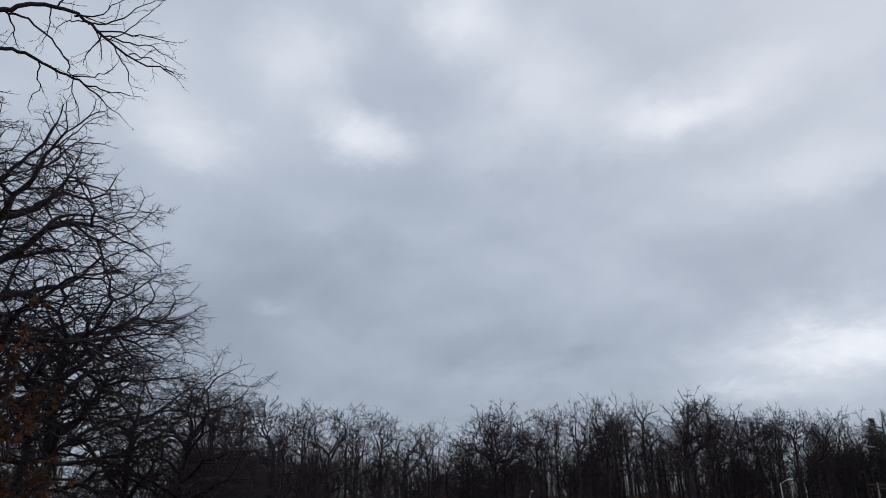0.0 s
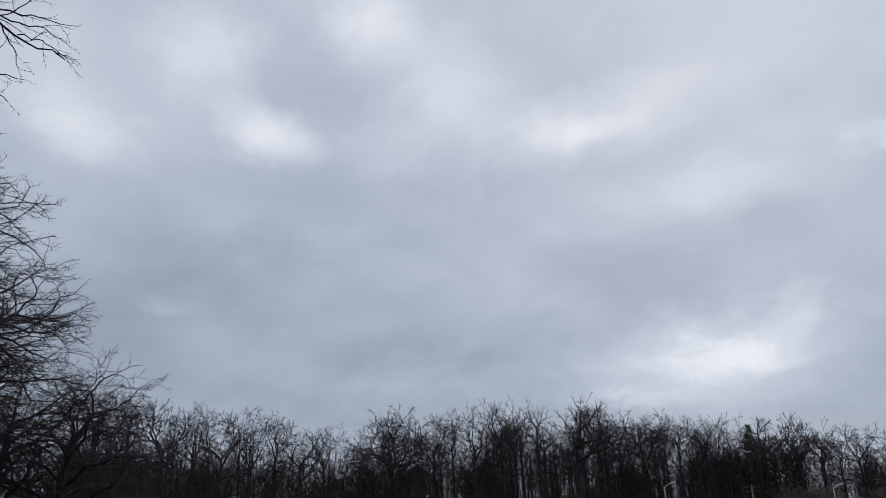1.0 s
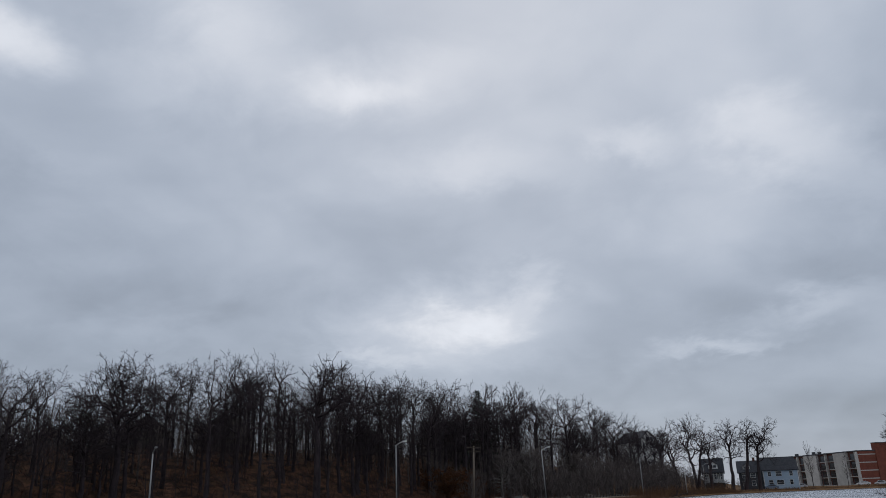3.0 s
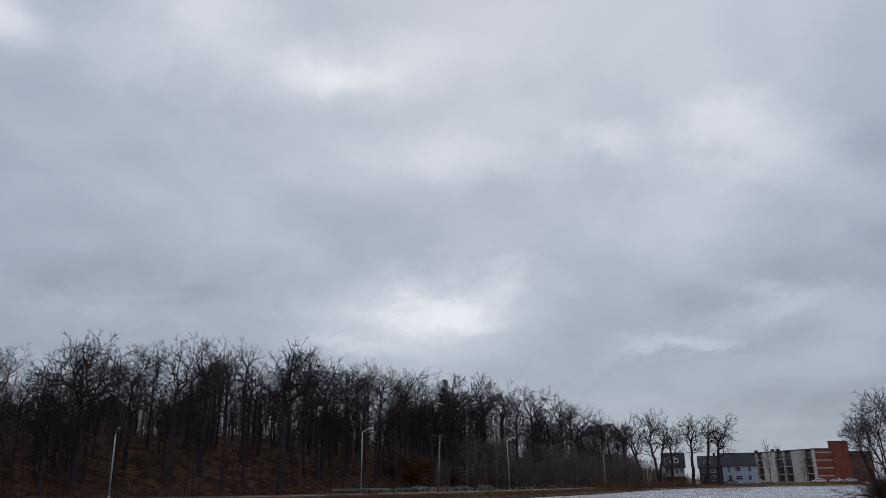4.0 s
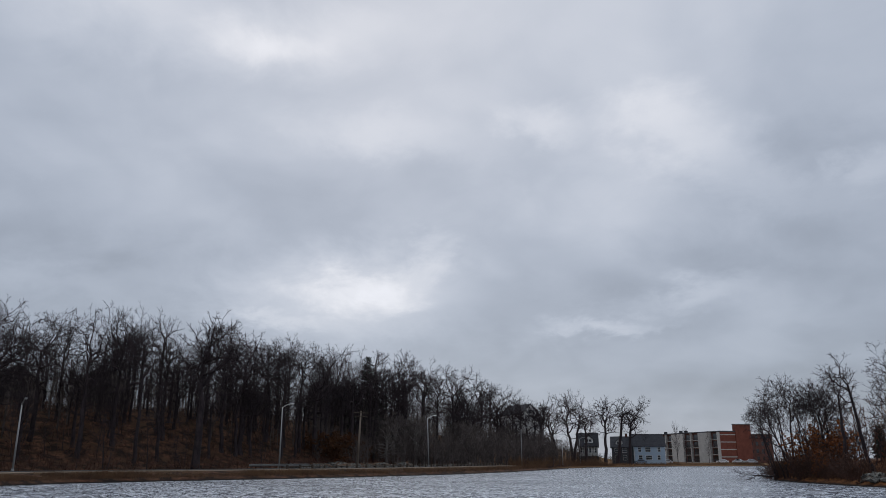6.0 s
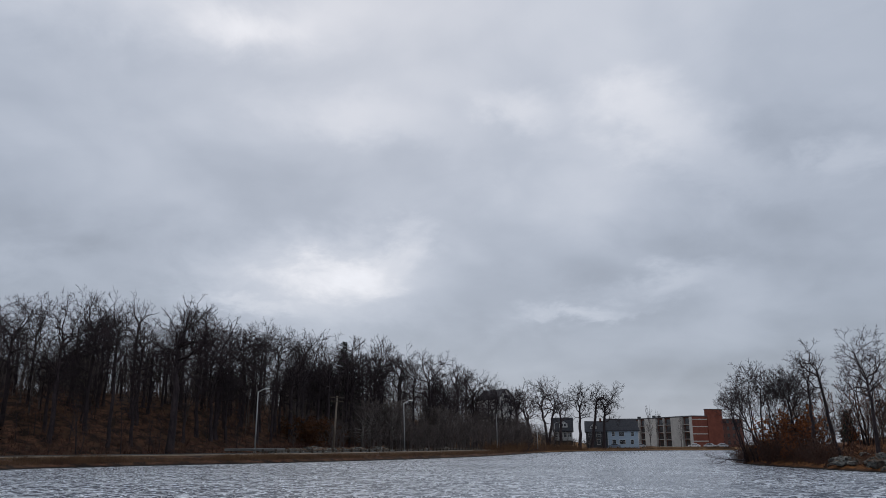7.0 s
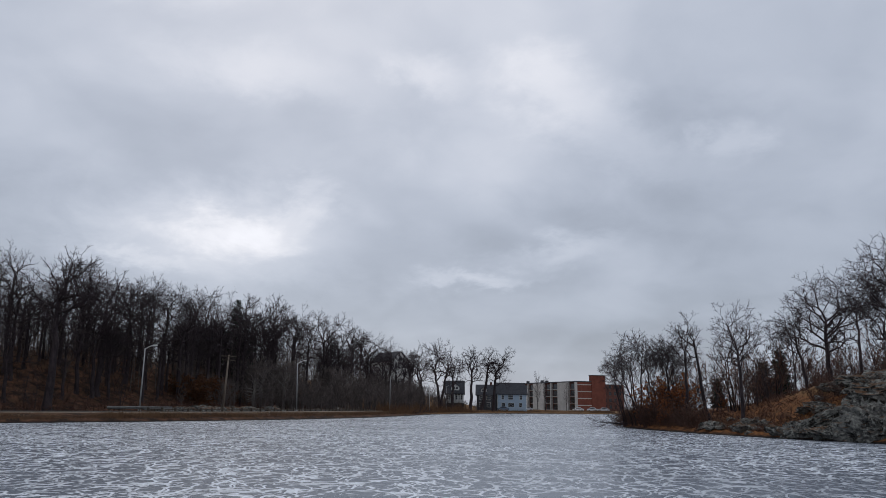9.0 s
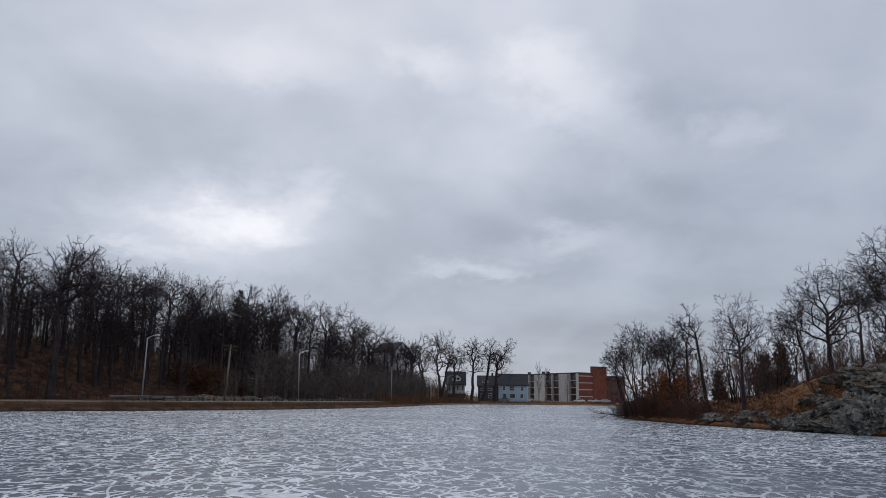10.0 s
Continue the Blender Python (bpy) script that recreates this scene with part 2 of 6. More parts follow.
def ice_material():
    m = bpy.data.materials.new("frosted_ice")
    m.use_nodes = True
    t = m.node_tree
    b = t.nodes["Principled BSDF"]
    pos = t.nodes.new("ShaderNodeNewGeometry").outputs["Position"]

    def noise_at(scale, detail, rough, distort, seed, stretch=(1, 1, 1), turn=0):
        mp = t.nodes.new("ShaderNodeMapping")
        mp.inputs["Location"].default_value = (seed, seed * 0.7, 0)
        mp.inputs["Scale"].default_value = stretch
        mp.inputs["Rotation"].default_value = (0, 0, radians(turn))
        t.links.new(pos, mp.inputs[0])
        n = node(t, "ShaderNodeTexNoise", Scale=scale, Detail=detail, Roughness=rough, Distortion=distort)
        t.links.new(mp.outputs[0], n.inputs["Vector"])
        return n.outputs["Fac"]

    def worms(n, width):
        return ramp(t, math_node(t, "ABSOLUTE", math_node(t, "SUBTRACT", n, 0.5)), width * 0.65, width, 1.0, 0.0)

    def scratches(scale, stretch, turn, seed, width):
        """Straight skate cuts: the seams of long cells, bent a little."""
        mp = t.nodes.new("ShaderNodeMapping")
        mp.inputs["Location"].default_value = (seed, seed * 0.6, 0)
        mp.inputs["Scale"].default_value = stretch
        mp.inputs["Rotation"].default_value = (0, 0, radians(turn))
        bend = t.nodes.new("ShaderNodeVectorMath")
        bend.operation = "MULTIPLY_ADD"
        sway = node(t, "ShaderNodeTexNoise", Scale=0.55, Detail=2.0, Roughness=0.5)
        t.links.new(pos, sway.inputs["Vector"])
        t.links.new(sway.outputs["Color"], bend.inputs[0])
        bend.inputs[1].default_value = (1.5, 1.5, 0.0)
        t.links.new(pos, bend.inputs[2])
        t.links.new(bend.outputs[0], mp.inputs[0])
        cell = node(t, "ShaderNodeTexVoronoi", Scale=scale)
        cell.voronoi_dimensions, cell.feature = "2D", "DISTANCE_TO_EDGE"
        t.links.new(mp.outputs[0], cell.inputs["Vector"])
        return ramp(t, cell.outputs["Distance"], width * 0.35, width, 1.0, 0.0)

    cuts = [math_node(t, "MULTIPLY", scratches(scale, stretch, turn, seed, width), ramp(t, noise_at(0.95, 2.0, 0.6, 0.4, seed + 8.0, (1.3, 1, 1)), lo, lo + 0.06))
            for scale, stretch, turn, seed, width, lo in ((0.95, (1.0, 0.40, 1), 46, 11.0, 0.050, 0.47), (1.05, (1.0, 0.42, 1), -44, 27.0, 0.052, 0.48),
                                                          (1.2, (1.0, 0.50, 1), 76, 43.0, 0.055, 0.49), (1.6, (1.0, 0.55, 1), 14, 59.0, 0.065, 0.49))]
    w1 = math_node(t, "MULTIPLY", worms(noise_at(0.60, 1.0, 0.5, 0.9, 11.0, (2.4, 1, 1), 34), 0.026), ramp(t, noise_at(0.75, 2.0, 0.55, 0.4, 19.0), 0.50, 0.56))
    w3 = worms(noise_at(0.16, 3.0, 0.55, 0.5, 5.0), 0.007)
    flake = ramp(t, noise_at(0.9, 2.0, 0.55, 2.0, 41.0, (1.8, 1, 1)), 0.66, 0.675)
    mask = ramp(t, noise_at(0.07, 3.0, 0.55, 0.3, 3.0), 0.36, 0.56)
    frost = math_node(t, "MAXIMUM", math_node(t, "MAXIMUM", cuts[0], cuts[1]), math_node(t, "MAXIMUM", cuts[2], math_node(t, "MULTIPLY", cuts[3], 0.7)))
    frost = math_node(t, "MAXIMUM", frost, math_node(t, "MULTIPLY", w1, 0.85))
    frost = math_node(t, "MAXIMUM", frost, math_node(t, "MULTIPLY", flake, 0.7))
    frost = math_node(t, "MULTIPLY", frost, math_node(t, "ADD", math_node(t, "MULTIPLY", mask, 0.5), 0.5))
    frost = math_node(t, "MAXIMUM", frost, math_node(t, "MULTIPLY", w3, 0.6), clamp=True)
    base = mix_color(t, ramp(t, noise_at(0.05, 4.0, 0.6, 0.5, 9.0), 0.35, 0.65), (0.060, 0.082, 0.118), (0.092, 0.118, 0.158))
    base = mix_color(t, math_node(t, "MULTIPLY", noise_at(2.5, 5.0, 0.7, 0.2, 15.0), 0.2), base, (0.21, 0.225, 0.245))
    t.links.new(mix_color(t, frost, base, (0.70, 0.75, 0.81)), b.inputs["Base Color"])
    t.links.new(ramp(t, frost, 0.0, 1.0, 0.24, 0.7), b.inputs["Roughness"])
    b.inputs["IOR"].default_value = 1.31
    b.inputs["Specular IOR Level"].default_value = 0.5
    bp = node(t, "ShaderNodeBump", Strength=0.22, Distance=0.04)
    t.links.new(frost, bp.inputs["Height"])
    t.links.new(bp.outputs[0], b.inputs["Normal"])
    return m


def ground_material():
    m = bpy.data.materials.new("leaf_litter_and_grass")
    m.use_nodes = True
    t = m.node_tree
    b = t.nodes["Principled BSDF"]
    pos = t.nodes.new("ShaderNodeNewGeometry").outputs["Position"]

    def noise_at(scale, detail=4.0, rough=0.6):
        n = node(t, "ShaderNodeTexNoise", Scale=scale, Detail=detail, Roughness=rough)
        t.links.new(pos, n.inputs["Vector"])
        return n.outputs["Fac"]

    litter = mix_color(t, ramp(t, noise_at(2.2, 5.0, 0.7), 0.35, 0.65), (0.036, 0.020, 0.014), (0.175, 0.084, 0.050))
    litter = mix_color(t, ramp(t, noise_at(0.35), 0.4, 0.65), litter, (0.085, 0.047, 0.028))
    litter = mix_color(t, ramp(t, noise_at(0.55, 5.0, 0.65), 0.47, 0.58), litter, (0.027, 0.017, 0.013))
    rust = mix_color(t, ramp(t, noise_at(3.0, 5.0, 0.7), 0.35, 0.65), (0.042, 0.021, 0.011), (0.25, 0.105, 0.038))
    grass = mix_color(t, ramp(t, noise_at(4.0, 5.0, 0.7), 0.3, 0.7), (0.115, 0.066, 0.030), (0.30, 0.165, 0.070))
    sp = t.nodes.new("ShaderNodeSeparateXYZ")
    t.links.new(pos, sp.inputs[0])
    # the rocky point lies to the east of the ice
    east = ramp(t, sp.outputs[0], 8.0, 20.0)
    near = ramp(t, sp.outputs[1], 120.0, 160.0, 1.0, 0.0)
    point = math_node(t, "MULTIPLY", east, near)
    c = mix_color(t, point, litter, rust)
    meadow = math_node(t, "MULTIPLY", point, ramp(t, math_node(t, "ADD", sp.outputs[2], noise_at(0.15)), 3.5, 4.1))
    flat_far = ramp(t, sp.outputs[1], 190.0, 230.0)
    c = mix_color(t, math_node(t, "MAXIMUM", meadow, math_node(t, "MULTIPLY", flat_far, 0.7)), c, grass)
    # almost black in a low, uneven band at the rim of the ice
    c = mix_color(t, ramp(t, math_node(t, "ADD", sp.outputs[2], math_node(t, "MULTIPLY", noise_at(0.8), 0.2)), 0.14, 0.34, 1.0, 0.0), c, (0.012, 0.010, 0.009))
    t.links.new(c, b.inputs["Base Color"])
    b.inputs["Roughness"].default_value = 0.95
    b.inputs["Specular IOR Level"].default_value = 0.1
    bp = node(t, "ShaderNodeBump", Strength=0.8, Distance=0.12)
    t.links.new(noise_at(2.5, 6.0, 0.75), bp.inputs["Height"])
    t.links.new(bp.outputs[0], b.inputs["Normal"])
    return m


def rock_material():
    m = bpy.data.materials.new("lichened_rock")
    m.use_nodes = True
    t = m.node_tree
    b = t.nodes["Principled BSDF"]
    pos = t.nodes.new("ShaderNodeNewGeometry").outputs["Position"]

    def noise_at(scale, detail=5.0, rough=0.65):
        n = node(t, "ShaderNodeTexNoise", Scale=scale, Detail=detail, Roughness=rough)
        t.links.new(pos, n.inputs["Vector"])
        return n.outputs["Fac"]

    stone = mix_color(t, ramp(t, noise_at(0.9), 0.35, 0.65), (0.050, 0.049, 0.046), (0.19, 0.188, 0.172))
    stone = mix_color(t, ramp(t, noise_at(3.5), 0.46, 0.62), stone, (0.28, 0.28, 0.25))
    stone = mix_color(t, ramp(t, noise_at(1.7, 6.0, 0.75), 0.52, 0.60), stone, (0.026, 0.023, 0.020))
    # splits in the stone, and dead leaves caught on the flat tops
    bent = t.nodes.new("ShaderNodeVectorMath")
    bent.operation = "MULTIPLY_ADD"
    wob = node(t, "ShaderNodeTexNoise", Scale=1.2, Detail=3.0)
    t.links.new(pos, wob.inputs["Vector"])
    t.links.new(wob.outputs["Color"], bent.inputs[0])
    bent.inputs[1].default_value = (1.8, 1.8, 1.8)
    t.links.new(pos, bent.inputs[2])
    cell = node(t, "ShaderNodeTexVoronoi", Scale=1.1)
    cell.feature = "DISTANCE_TO_EDGE"
    t.links.new(bent.outputs[0], cell.inputs["Vector"])
    split_line = math_node(t, "MULTIPLY", ramp(t, cell.outputs["Distance"], 0.0, 0.045, 1.0, 0.0), ramp(t, noise_at(0.6, 3.0), 0.5, 0.62))
    stone = mix_color(t, math_node(t, "MULTIPLY", split_line, 0.7), stone, (0.012, 0.011, 0.010))
    facing = t.nodes.new("ShaderNodeSeparateXYZ")
    t.links.new(t.nodes.new("ShaderNodeNewGeometry").outputs["Normal"], facing.inputs[0])
    lodged = math_node(t, "MULTIPLY", ramp(t, facing.outputs[2], 0.55, 0.85), ramp(t, noise_at(0.8, 4.0), 0.42, 0.54))
    stone = mix_color(t, math_node(t, "MULTIPLY", lodged, 0.85), stone, (0.11, 0.052, 0.022))
    t.links.new(stone, b.inputs["Base Color"])
    b.inputs["Roughness"].default_value = 0.9
    b.inputs["Specular IOR Level"].default_value = 0.2
    bp = node(t, "ShaderNodeBump", Strength=1.0, Distance=0.3)
    t.links.new(math_node(t, "SUBTRACT", noise_at(2.2, 8.0, 0.7), math_node(t, "MULTIPLY", split_line, 0.5)), bp.inputs["Height"])
    t.links.new(bp.outputs[0], b.inputs["Normal"])
    return m


ICE, GROUND, ROCK = ice_material(), ground_material(), rock_material()


# ---- building blocks ----
def mesh_of(name, verts, faces, mat, smooth=False):
    me = bpy.data.meshes.new(name)
    me.from_pydata(verts, [], faces)
    me.materials.append(mat)
    if smooth:
        me.polygons.foreach_set("use_smooth", [True] * len(me.polygons))
    me.update()
    return me


def part(name, data, mat, parent, label=""):
    """Links a bmesh or a mesh as one object under its thing."""
    if isinstance(data, bmesh.types.BMesh):
        me = bpy.data.meshes.new(name)
        data.to_mesh(me)
        data.free()
        me.materials.append(mat)
    else:
        me = data
    ob = new(name, me)
    ob.parent = parent
    return tagged(ob, label) if label else ob


def box_bm(x0, x1, y0, y1, z0, z1, bevel=0.0, bm=None):
    bm = bm or bmesh.new()
    vs = bmesh.ops.create_cube(bm, size=1.0)["verts"]
    for v in vs:
        v.co = Vector(((x0 + x1) / 2 + v.co.x * (x1 - x0), (y0 + y1) / 2 + v.co.y * (y1 - y0), (z0 + z1) / 2 + v.co.z * (z1 - z0)))
    if bevel:
        edges = list({e for v in vs for e in v.link_edges})
        bmesh.ops.bevel(bm, geom=edges, offset=bevel, segments=2, affect="EDGES")
    return bm


def tube(verts, faces, pts, radii, sides):
    """A tapered round bar along a line; a radius of nought ends in a point."""
    way = pts[-1] - pts[0]
    ref = Vector((1, 0, 0)) if abs(way.x) < 0.6 * way.length else Vector((0, 1, 0))
    last = len(pts) - 1
    prev = None
    for i, (p, r) in enumerate(zip(pts, radii)):
        if i == last and r <= 0.0:
            n = len(verts)
            verts.append(p[:])
            for k in range(sides):
                faces.append((prev + k, prev + (k + 1) % sides, n))
            return
        d = (pts[min(i + 1, last)] - pts[max(i - 1, 0)])
        u = d.cross(ref).normalized()
        v = d.cross(u).normalized()
        n = len(verts)
        for k in range(sides):
            a = 2 * math.pi * k / sides
            verts.append((p + u * (r * math.cos(a)) + v * (r * math.sin(a)))[:])
        if prev is not None:
            for k in range(sides):
                k2 = (k + 1) % sides
                faces.append((prev + k, prev + k2, n + k2, n + k))
        prev = n


def bar_bm(pts, radii, sides=10):
    verts, faces = [], []
    tube(verts, faces, [Vector(p) for p in pts], radii, sides)
    faces.append(tuple(range(sides))[::-1])
    if radii[-1] > 0:
        faces.append(tuple(range(len(verts) - sides, len(verts))))
    return verts, faces


def polar(az, d):
    return Vector((d * math.sin(radians(az)), d * math.cos(radians(az)), 0.0))


# ---- the lie of the land ----
SHORE = [(3, 1.2), (-3, 1.0), (-10, 3), (-20, 9), (-28, 20), (-38, 33), (-47, 46), (-51, 57), (-51, 63.5), (-50, 71),
         (-47.3, 75.7), (-44.2, 81.2), (-40.2, 86.1), (-35.6, 91.6), (-31.1, 99.4), (-25.9, 108.5), (-20, 121.9),
         (-13.3, 145.8), (-7.4, 181.5), (-4.2, 214.5), (4.1, 249.6), (13.9, 270.2), (35.4, 290.7), (56.8, 298.3),
         (67, 299), (67, 285), (37, 148), (25, 100), (20.6, 89), (20.6, 78.5), (22.2, 67), (24.8, 56.8), (26.9, 52.1),
         (27.8, 49.3), (29, 42), (28, 30), (24, 18), (14, 6), (8, 2.5)]


def shore_distance(x, y):
    """Metres inland of the ice's rim (negative on the ice), for arrays of places."""
    pts = np.array(SHORE)
    best = np.full(x.shape, 1e9)
    inside = np.zeros(x.shape, bool)
    for (ax, ay), (bx, by) in zip(pts, np.roll(pts, -1, axis=0)):
        ex, ey = bx - ax, by - ay
        t = np.clip(((x - ax) * ex + (y - ay) * ey) / (ex * ex + ey * ey), 0, 1)
        best = np.minimum(best, (x - ax - t * ex) ** 2 + (y - ay - t * ey) ** 2)
        cross = ((ay > y) != (by > y)) & (x < (bx - ax) * (y - ay) / (by - ay + 1e-12) + ax)
        inside ^= cross
    best = np.sqrt(best)
    return np.where(inside, -best, best)


def step(v, lo, hi):
    t = np.clip((v - lo) / (hi - lo), 0, 1)
    return t * t * (3 - 2 * t)


def land(x, y):
    """Height of the ground, for arrays of places."""
    x, y = np.asarray(x, float), np.asarray(y, float)
    s = shore_distance(x, y)
    az = np.degrees(np.arctan2(x, y))
    # the bank, a level shelf that carries the road, and the wooded hill behind it
    z = -0.7 + 0.7 * step(s, -2.5, 0.0) + 0.45 * step(s, -0.2, 0.7) + 0.55 * step(s, 1.0, 9.0)
    crest = np.interp(az, [-120, -90, -60, -20, -15, -10, -5, -2, 1, 3, 8], [1, 3, 9.5, 9.8, 9.8, 9.4, 9.0, 7.0, 3.0, 1.0, 0.3])
    hill = crest * step(s, 19, 50) + 1.5 * step(s, 70, 200) * (crest > 3)
    # the rocky point
    rise = np.interp(az, [8, 12.5, 15, 18, 21, 24, 26, 30, 45, 60, 90], [0, 0.2, 0.4, 1.2, 2.0, 2.5, 3.2, 3.7, 3.8, 2.2, 0.4])
    width = np.interp(az, [12, 18, 22, 25.5, 30, 60], [22, 22, 20, 10, 8, 12])
    bluff = rise * step(s, 0.3, width) + rise * 0.35 * step(s, width, width + 50)
    east = step(az, 8, 12.5) * step(-y, -240, -180)
    hill = np.where((az > -125) & (az < 12), hill, 0) * (1 - east)
    return z + hill + bluff * east


def height(x, y):
    return float(land(np.array([x]), np.array([y]))[0])


def on_land(az, d, sink=0.0):
    p = polar(az, d)
    p.z = height(p.x, p.y) - sink
    return p


def build_ground():
    azs = np.concatenate([np.arange(-180, -64, 4.0), np.arange(-64, 40, 0.7), np.arange(40, 180, 4.0)])
    rs = np.concatenate([np.arange(0.5, 20, 1.0), np.arange(20, 46, 2.0), np.arange(46, 135, 0.95), np.arange(135, 310, 2.0),
                         310 * 1.09 ** np.arange(1, 32)])
    A, Rr = np.meshgrid(np.radians(azs), rs, indexing="ij")
    x, y = Rr * np.sin(A), Rr * np.cos(A)
    z = land(x.ravel(), y.ravel()).reshape(x.shape)
    s = shore_distance(x.ravel(), y.ravel()).reshape(x.shape)
    rough = np.array([noise.noise((px * 0.35, py * 0.35, 0.0)) * 0.18 + noise.noise((px * 0.07, py * 0.07, 3.0)) * 0.5
                      for px, py in zip(x.ravel(), y.ravel())]).reshape(x.shape)
    z = z + rough * step(s, 0.3, 30) * np.where((s > 9) & (s < 19), 0.15, 1.0)
    na, nr = x.shape
    verts = [(0.0, 0.0, float(height(0, 0)))] + list(zip(x.ravel().tolist(), y.ravel().tolist(), z.ravel().tolist()))
    faces = []
    for i in range(na):
        j = (i + 1) % na
        faces.append((0, 1 + j * nr, 1 + i * nr))
        for k in range(nr - 1):
            a, b = 1 + i * nr + k, 1 + j * nr + k
            faces.append((a, b, b + 1, a + 1))
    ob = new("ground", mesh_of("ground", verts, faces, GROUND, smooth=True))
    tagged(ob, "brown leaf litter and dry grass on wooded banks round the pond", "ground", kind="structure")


def build_ice():
    bm = bmesh.new()
    vs = [bm.verts.new((x, y, 0.0)) for x, y in SHORE]
    cx, cy = 2.0, 60.0
    for v in vs:
        # reach half a metre under the bank
        v.co += (Vector((v.co.x - cx, v.co.y - cy, 0)).normalized()) * 0.6
    f = bm.faces.new(vs)
    bmesh.ops.triangulate(bm, faces=[f])
    me = bpy.data.meshes.new("ice")
    bm.to_mesh(me)
    bm.free()
    me.materials.append(ICE)
    tagged(new("frozen_pond_ice", me), "blue-grey pond ice with white frost streaks and scratches", "ice", kind="structure")


def offset_line(s, lo, hi, count):
    """Places s metres inland of the western and northern shore, evenly between two points of the shore's list."""
    pts = np.array(SHORE[lo:hi], float)
    seg = np.hypot(*np.diff(pts, axis=0).T)
    run = np.concatenate([[0], np.cumsum(seg)])
    out = []
    for t in np.linspace(0, run[-1], count):
        x, y = np.interp(t, run, pts[:, 0]), np.interp(t, run, pts[:, 1])
        a, b = max(t - 9, 0), min(t + 9, run[-1])
        dx, dy = np.interp(b, run, pts[:, 0]) - np.interp(a, run, pts[:, 0]), np.interp(b, run, pts[:, 1]) - np.interp(a, run, pts[:, 1])
        k = math.hypot(dx, dy)
        out.append((x - dy / k * s, y + dx / k * s))
    return out


def build_road():
    inner, outer = offset_line(10.0, 6, 21, 90), offset_line(17.0, 6, 21, 90)
    verts, faces = [], []
    for (ax, ay), (bx, by) in zip(inner, outer):
        n = len(verts)
        za, zb = height(ax, ay) + 0.10, height(bx, by) + 0.10
        verts += [(ax, ay, za - 0.3), (ax, ay, za), (bx, by, zb), (bx, by, zb - 0.3)]
        if n:
            for k in range(3):
                faces.append((n - 4 + k, n - 3 + k, n + k + 1, n + k))
    tagged(new("road", mesh_of("road", verts, faces, ASPHALT)), "grey asphalt road along the foot of the wooded hill", "road", kind="structure")


def build_path():
    """A worn footpath between the grass and the road."""
    inner, outer = offset_line(7.0, 6, 20, 120), offset_line(9.1, 6, 20, 120)
    verts, faces = [], []
    for i, ((ax, ay), (bx, by)) in enumerate(zip(inner, outer)):
        n = len(verts)
        k = 0.25 * noise.noise((i * 0.9, 3.0, 0.0))
        ax, ay, bx, by = ax + (bx - ax) * k, ay + (by - ay) * k, bx + (bx - ax) * k, by + (by - ay) * k
        za, zb = height(ax, ay) + 0.07, height(bx, by) + 0.07
        verts += [(ax, ay, za - 0.3), (ax, ay, za), (bx, by, zb), (bx, by, zb - 0.3)]
        if n:
            for j in range(3):
                faces.append((n - 4 + j, n - 3 + j, n + j + 1, n + j))
    tagged(new("footpath", mesh_of("footpath", verts, faces, DIRT)), "worn tan dirt footpath between the road and pond grass", "path", kind="structure")


build_ground()
build_ice()
build_road()
build_path()


# ---- bare trees ----
UP = Vector((0, 0, 1))


def side_frame(d):
    ref = Vector((1, 0, 0)) if abs(d.x) < 0.7 else Vector((0, 1, 0))
    u = d.cross(ref).normalized()
    return u, d.cross(u).normalized()


def grow(wood, rng, p, d, length, r, lev, S):
    """One branch with its side shoots. wood: a list of (verts, faces) by level; S: habit, by level."""
    seg = S["seg"][lev]
    pts, rad, dirs = [p], [r], []
    end = 0.0 if lev == S["last"] else r * S["taper"][lev]
    for i in range(seg):
        w = S["wob"][lev]
        d = (d + Vector((rng.gauss(0, w), rng.gauss(0, w), rng.gauss(0, w))) + UP * S["up"][lev]).normalized()
        p = p + d * (length / seg)
        pts.append(p)
        rad.append(r + (end - r) * (i + 1) / seg)
        dirs.append(d)
    verts, faces = wood[0 if lev <= S["trunk_levels"] else 1]
    tube(verts, faces, pts, rad, S["sides"][lev])
    if lev < S["last"]:
        shoots(wood, rng, pts, rad, dirs, length, lev, S)


def shoots(wood, rng, pts, rad, dirs, length, lev, S):
    seg, n, start = len(dirs), S["kids"][lev], S["start"][lev]
    phi = rng.uniform(0, 6.28)
    for j in range(n + 1):
        tip = j == n
        t = 0.999 if tip else start + (1 - start) * (j + rng.random()) / n
        i = min(int(t * seg), seg - 1)
        f = t * seg - i
        base = pts[i].lerp(pts[i + 1], f)
        rr = rad[i] + (rad[i + 1] - rad[i]) * f
        dd = dirs[i]
        phi += 2.4 + rng.gauss(0, 0.4)
        a = radians(rng.gauss(S["ang"][lev], 9) * (0.3 if tip else 1.0))
        u, v = side_frame(dd)
        cd = dd * math.cos(a) + (u * math.cos(phi) + v * math.sin(phi)) * math.sin(a)
        k = (t - start) / (1 - start)
        cl = length * S["ratio"][lev] * (1 - S["short"][lev] * k) * rng.uniform(0.7, 1.2)
        cr = max(rr * S["thin"] * (1.1 if tip else 1.0) * rng.uniform(0.75, 1.0), S["rmin"])
        grow(wood, rng, base, cd, cl, cr, lev + 1, S)


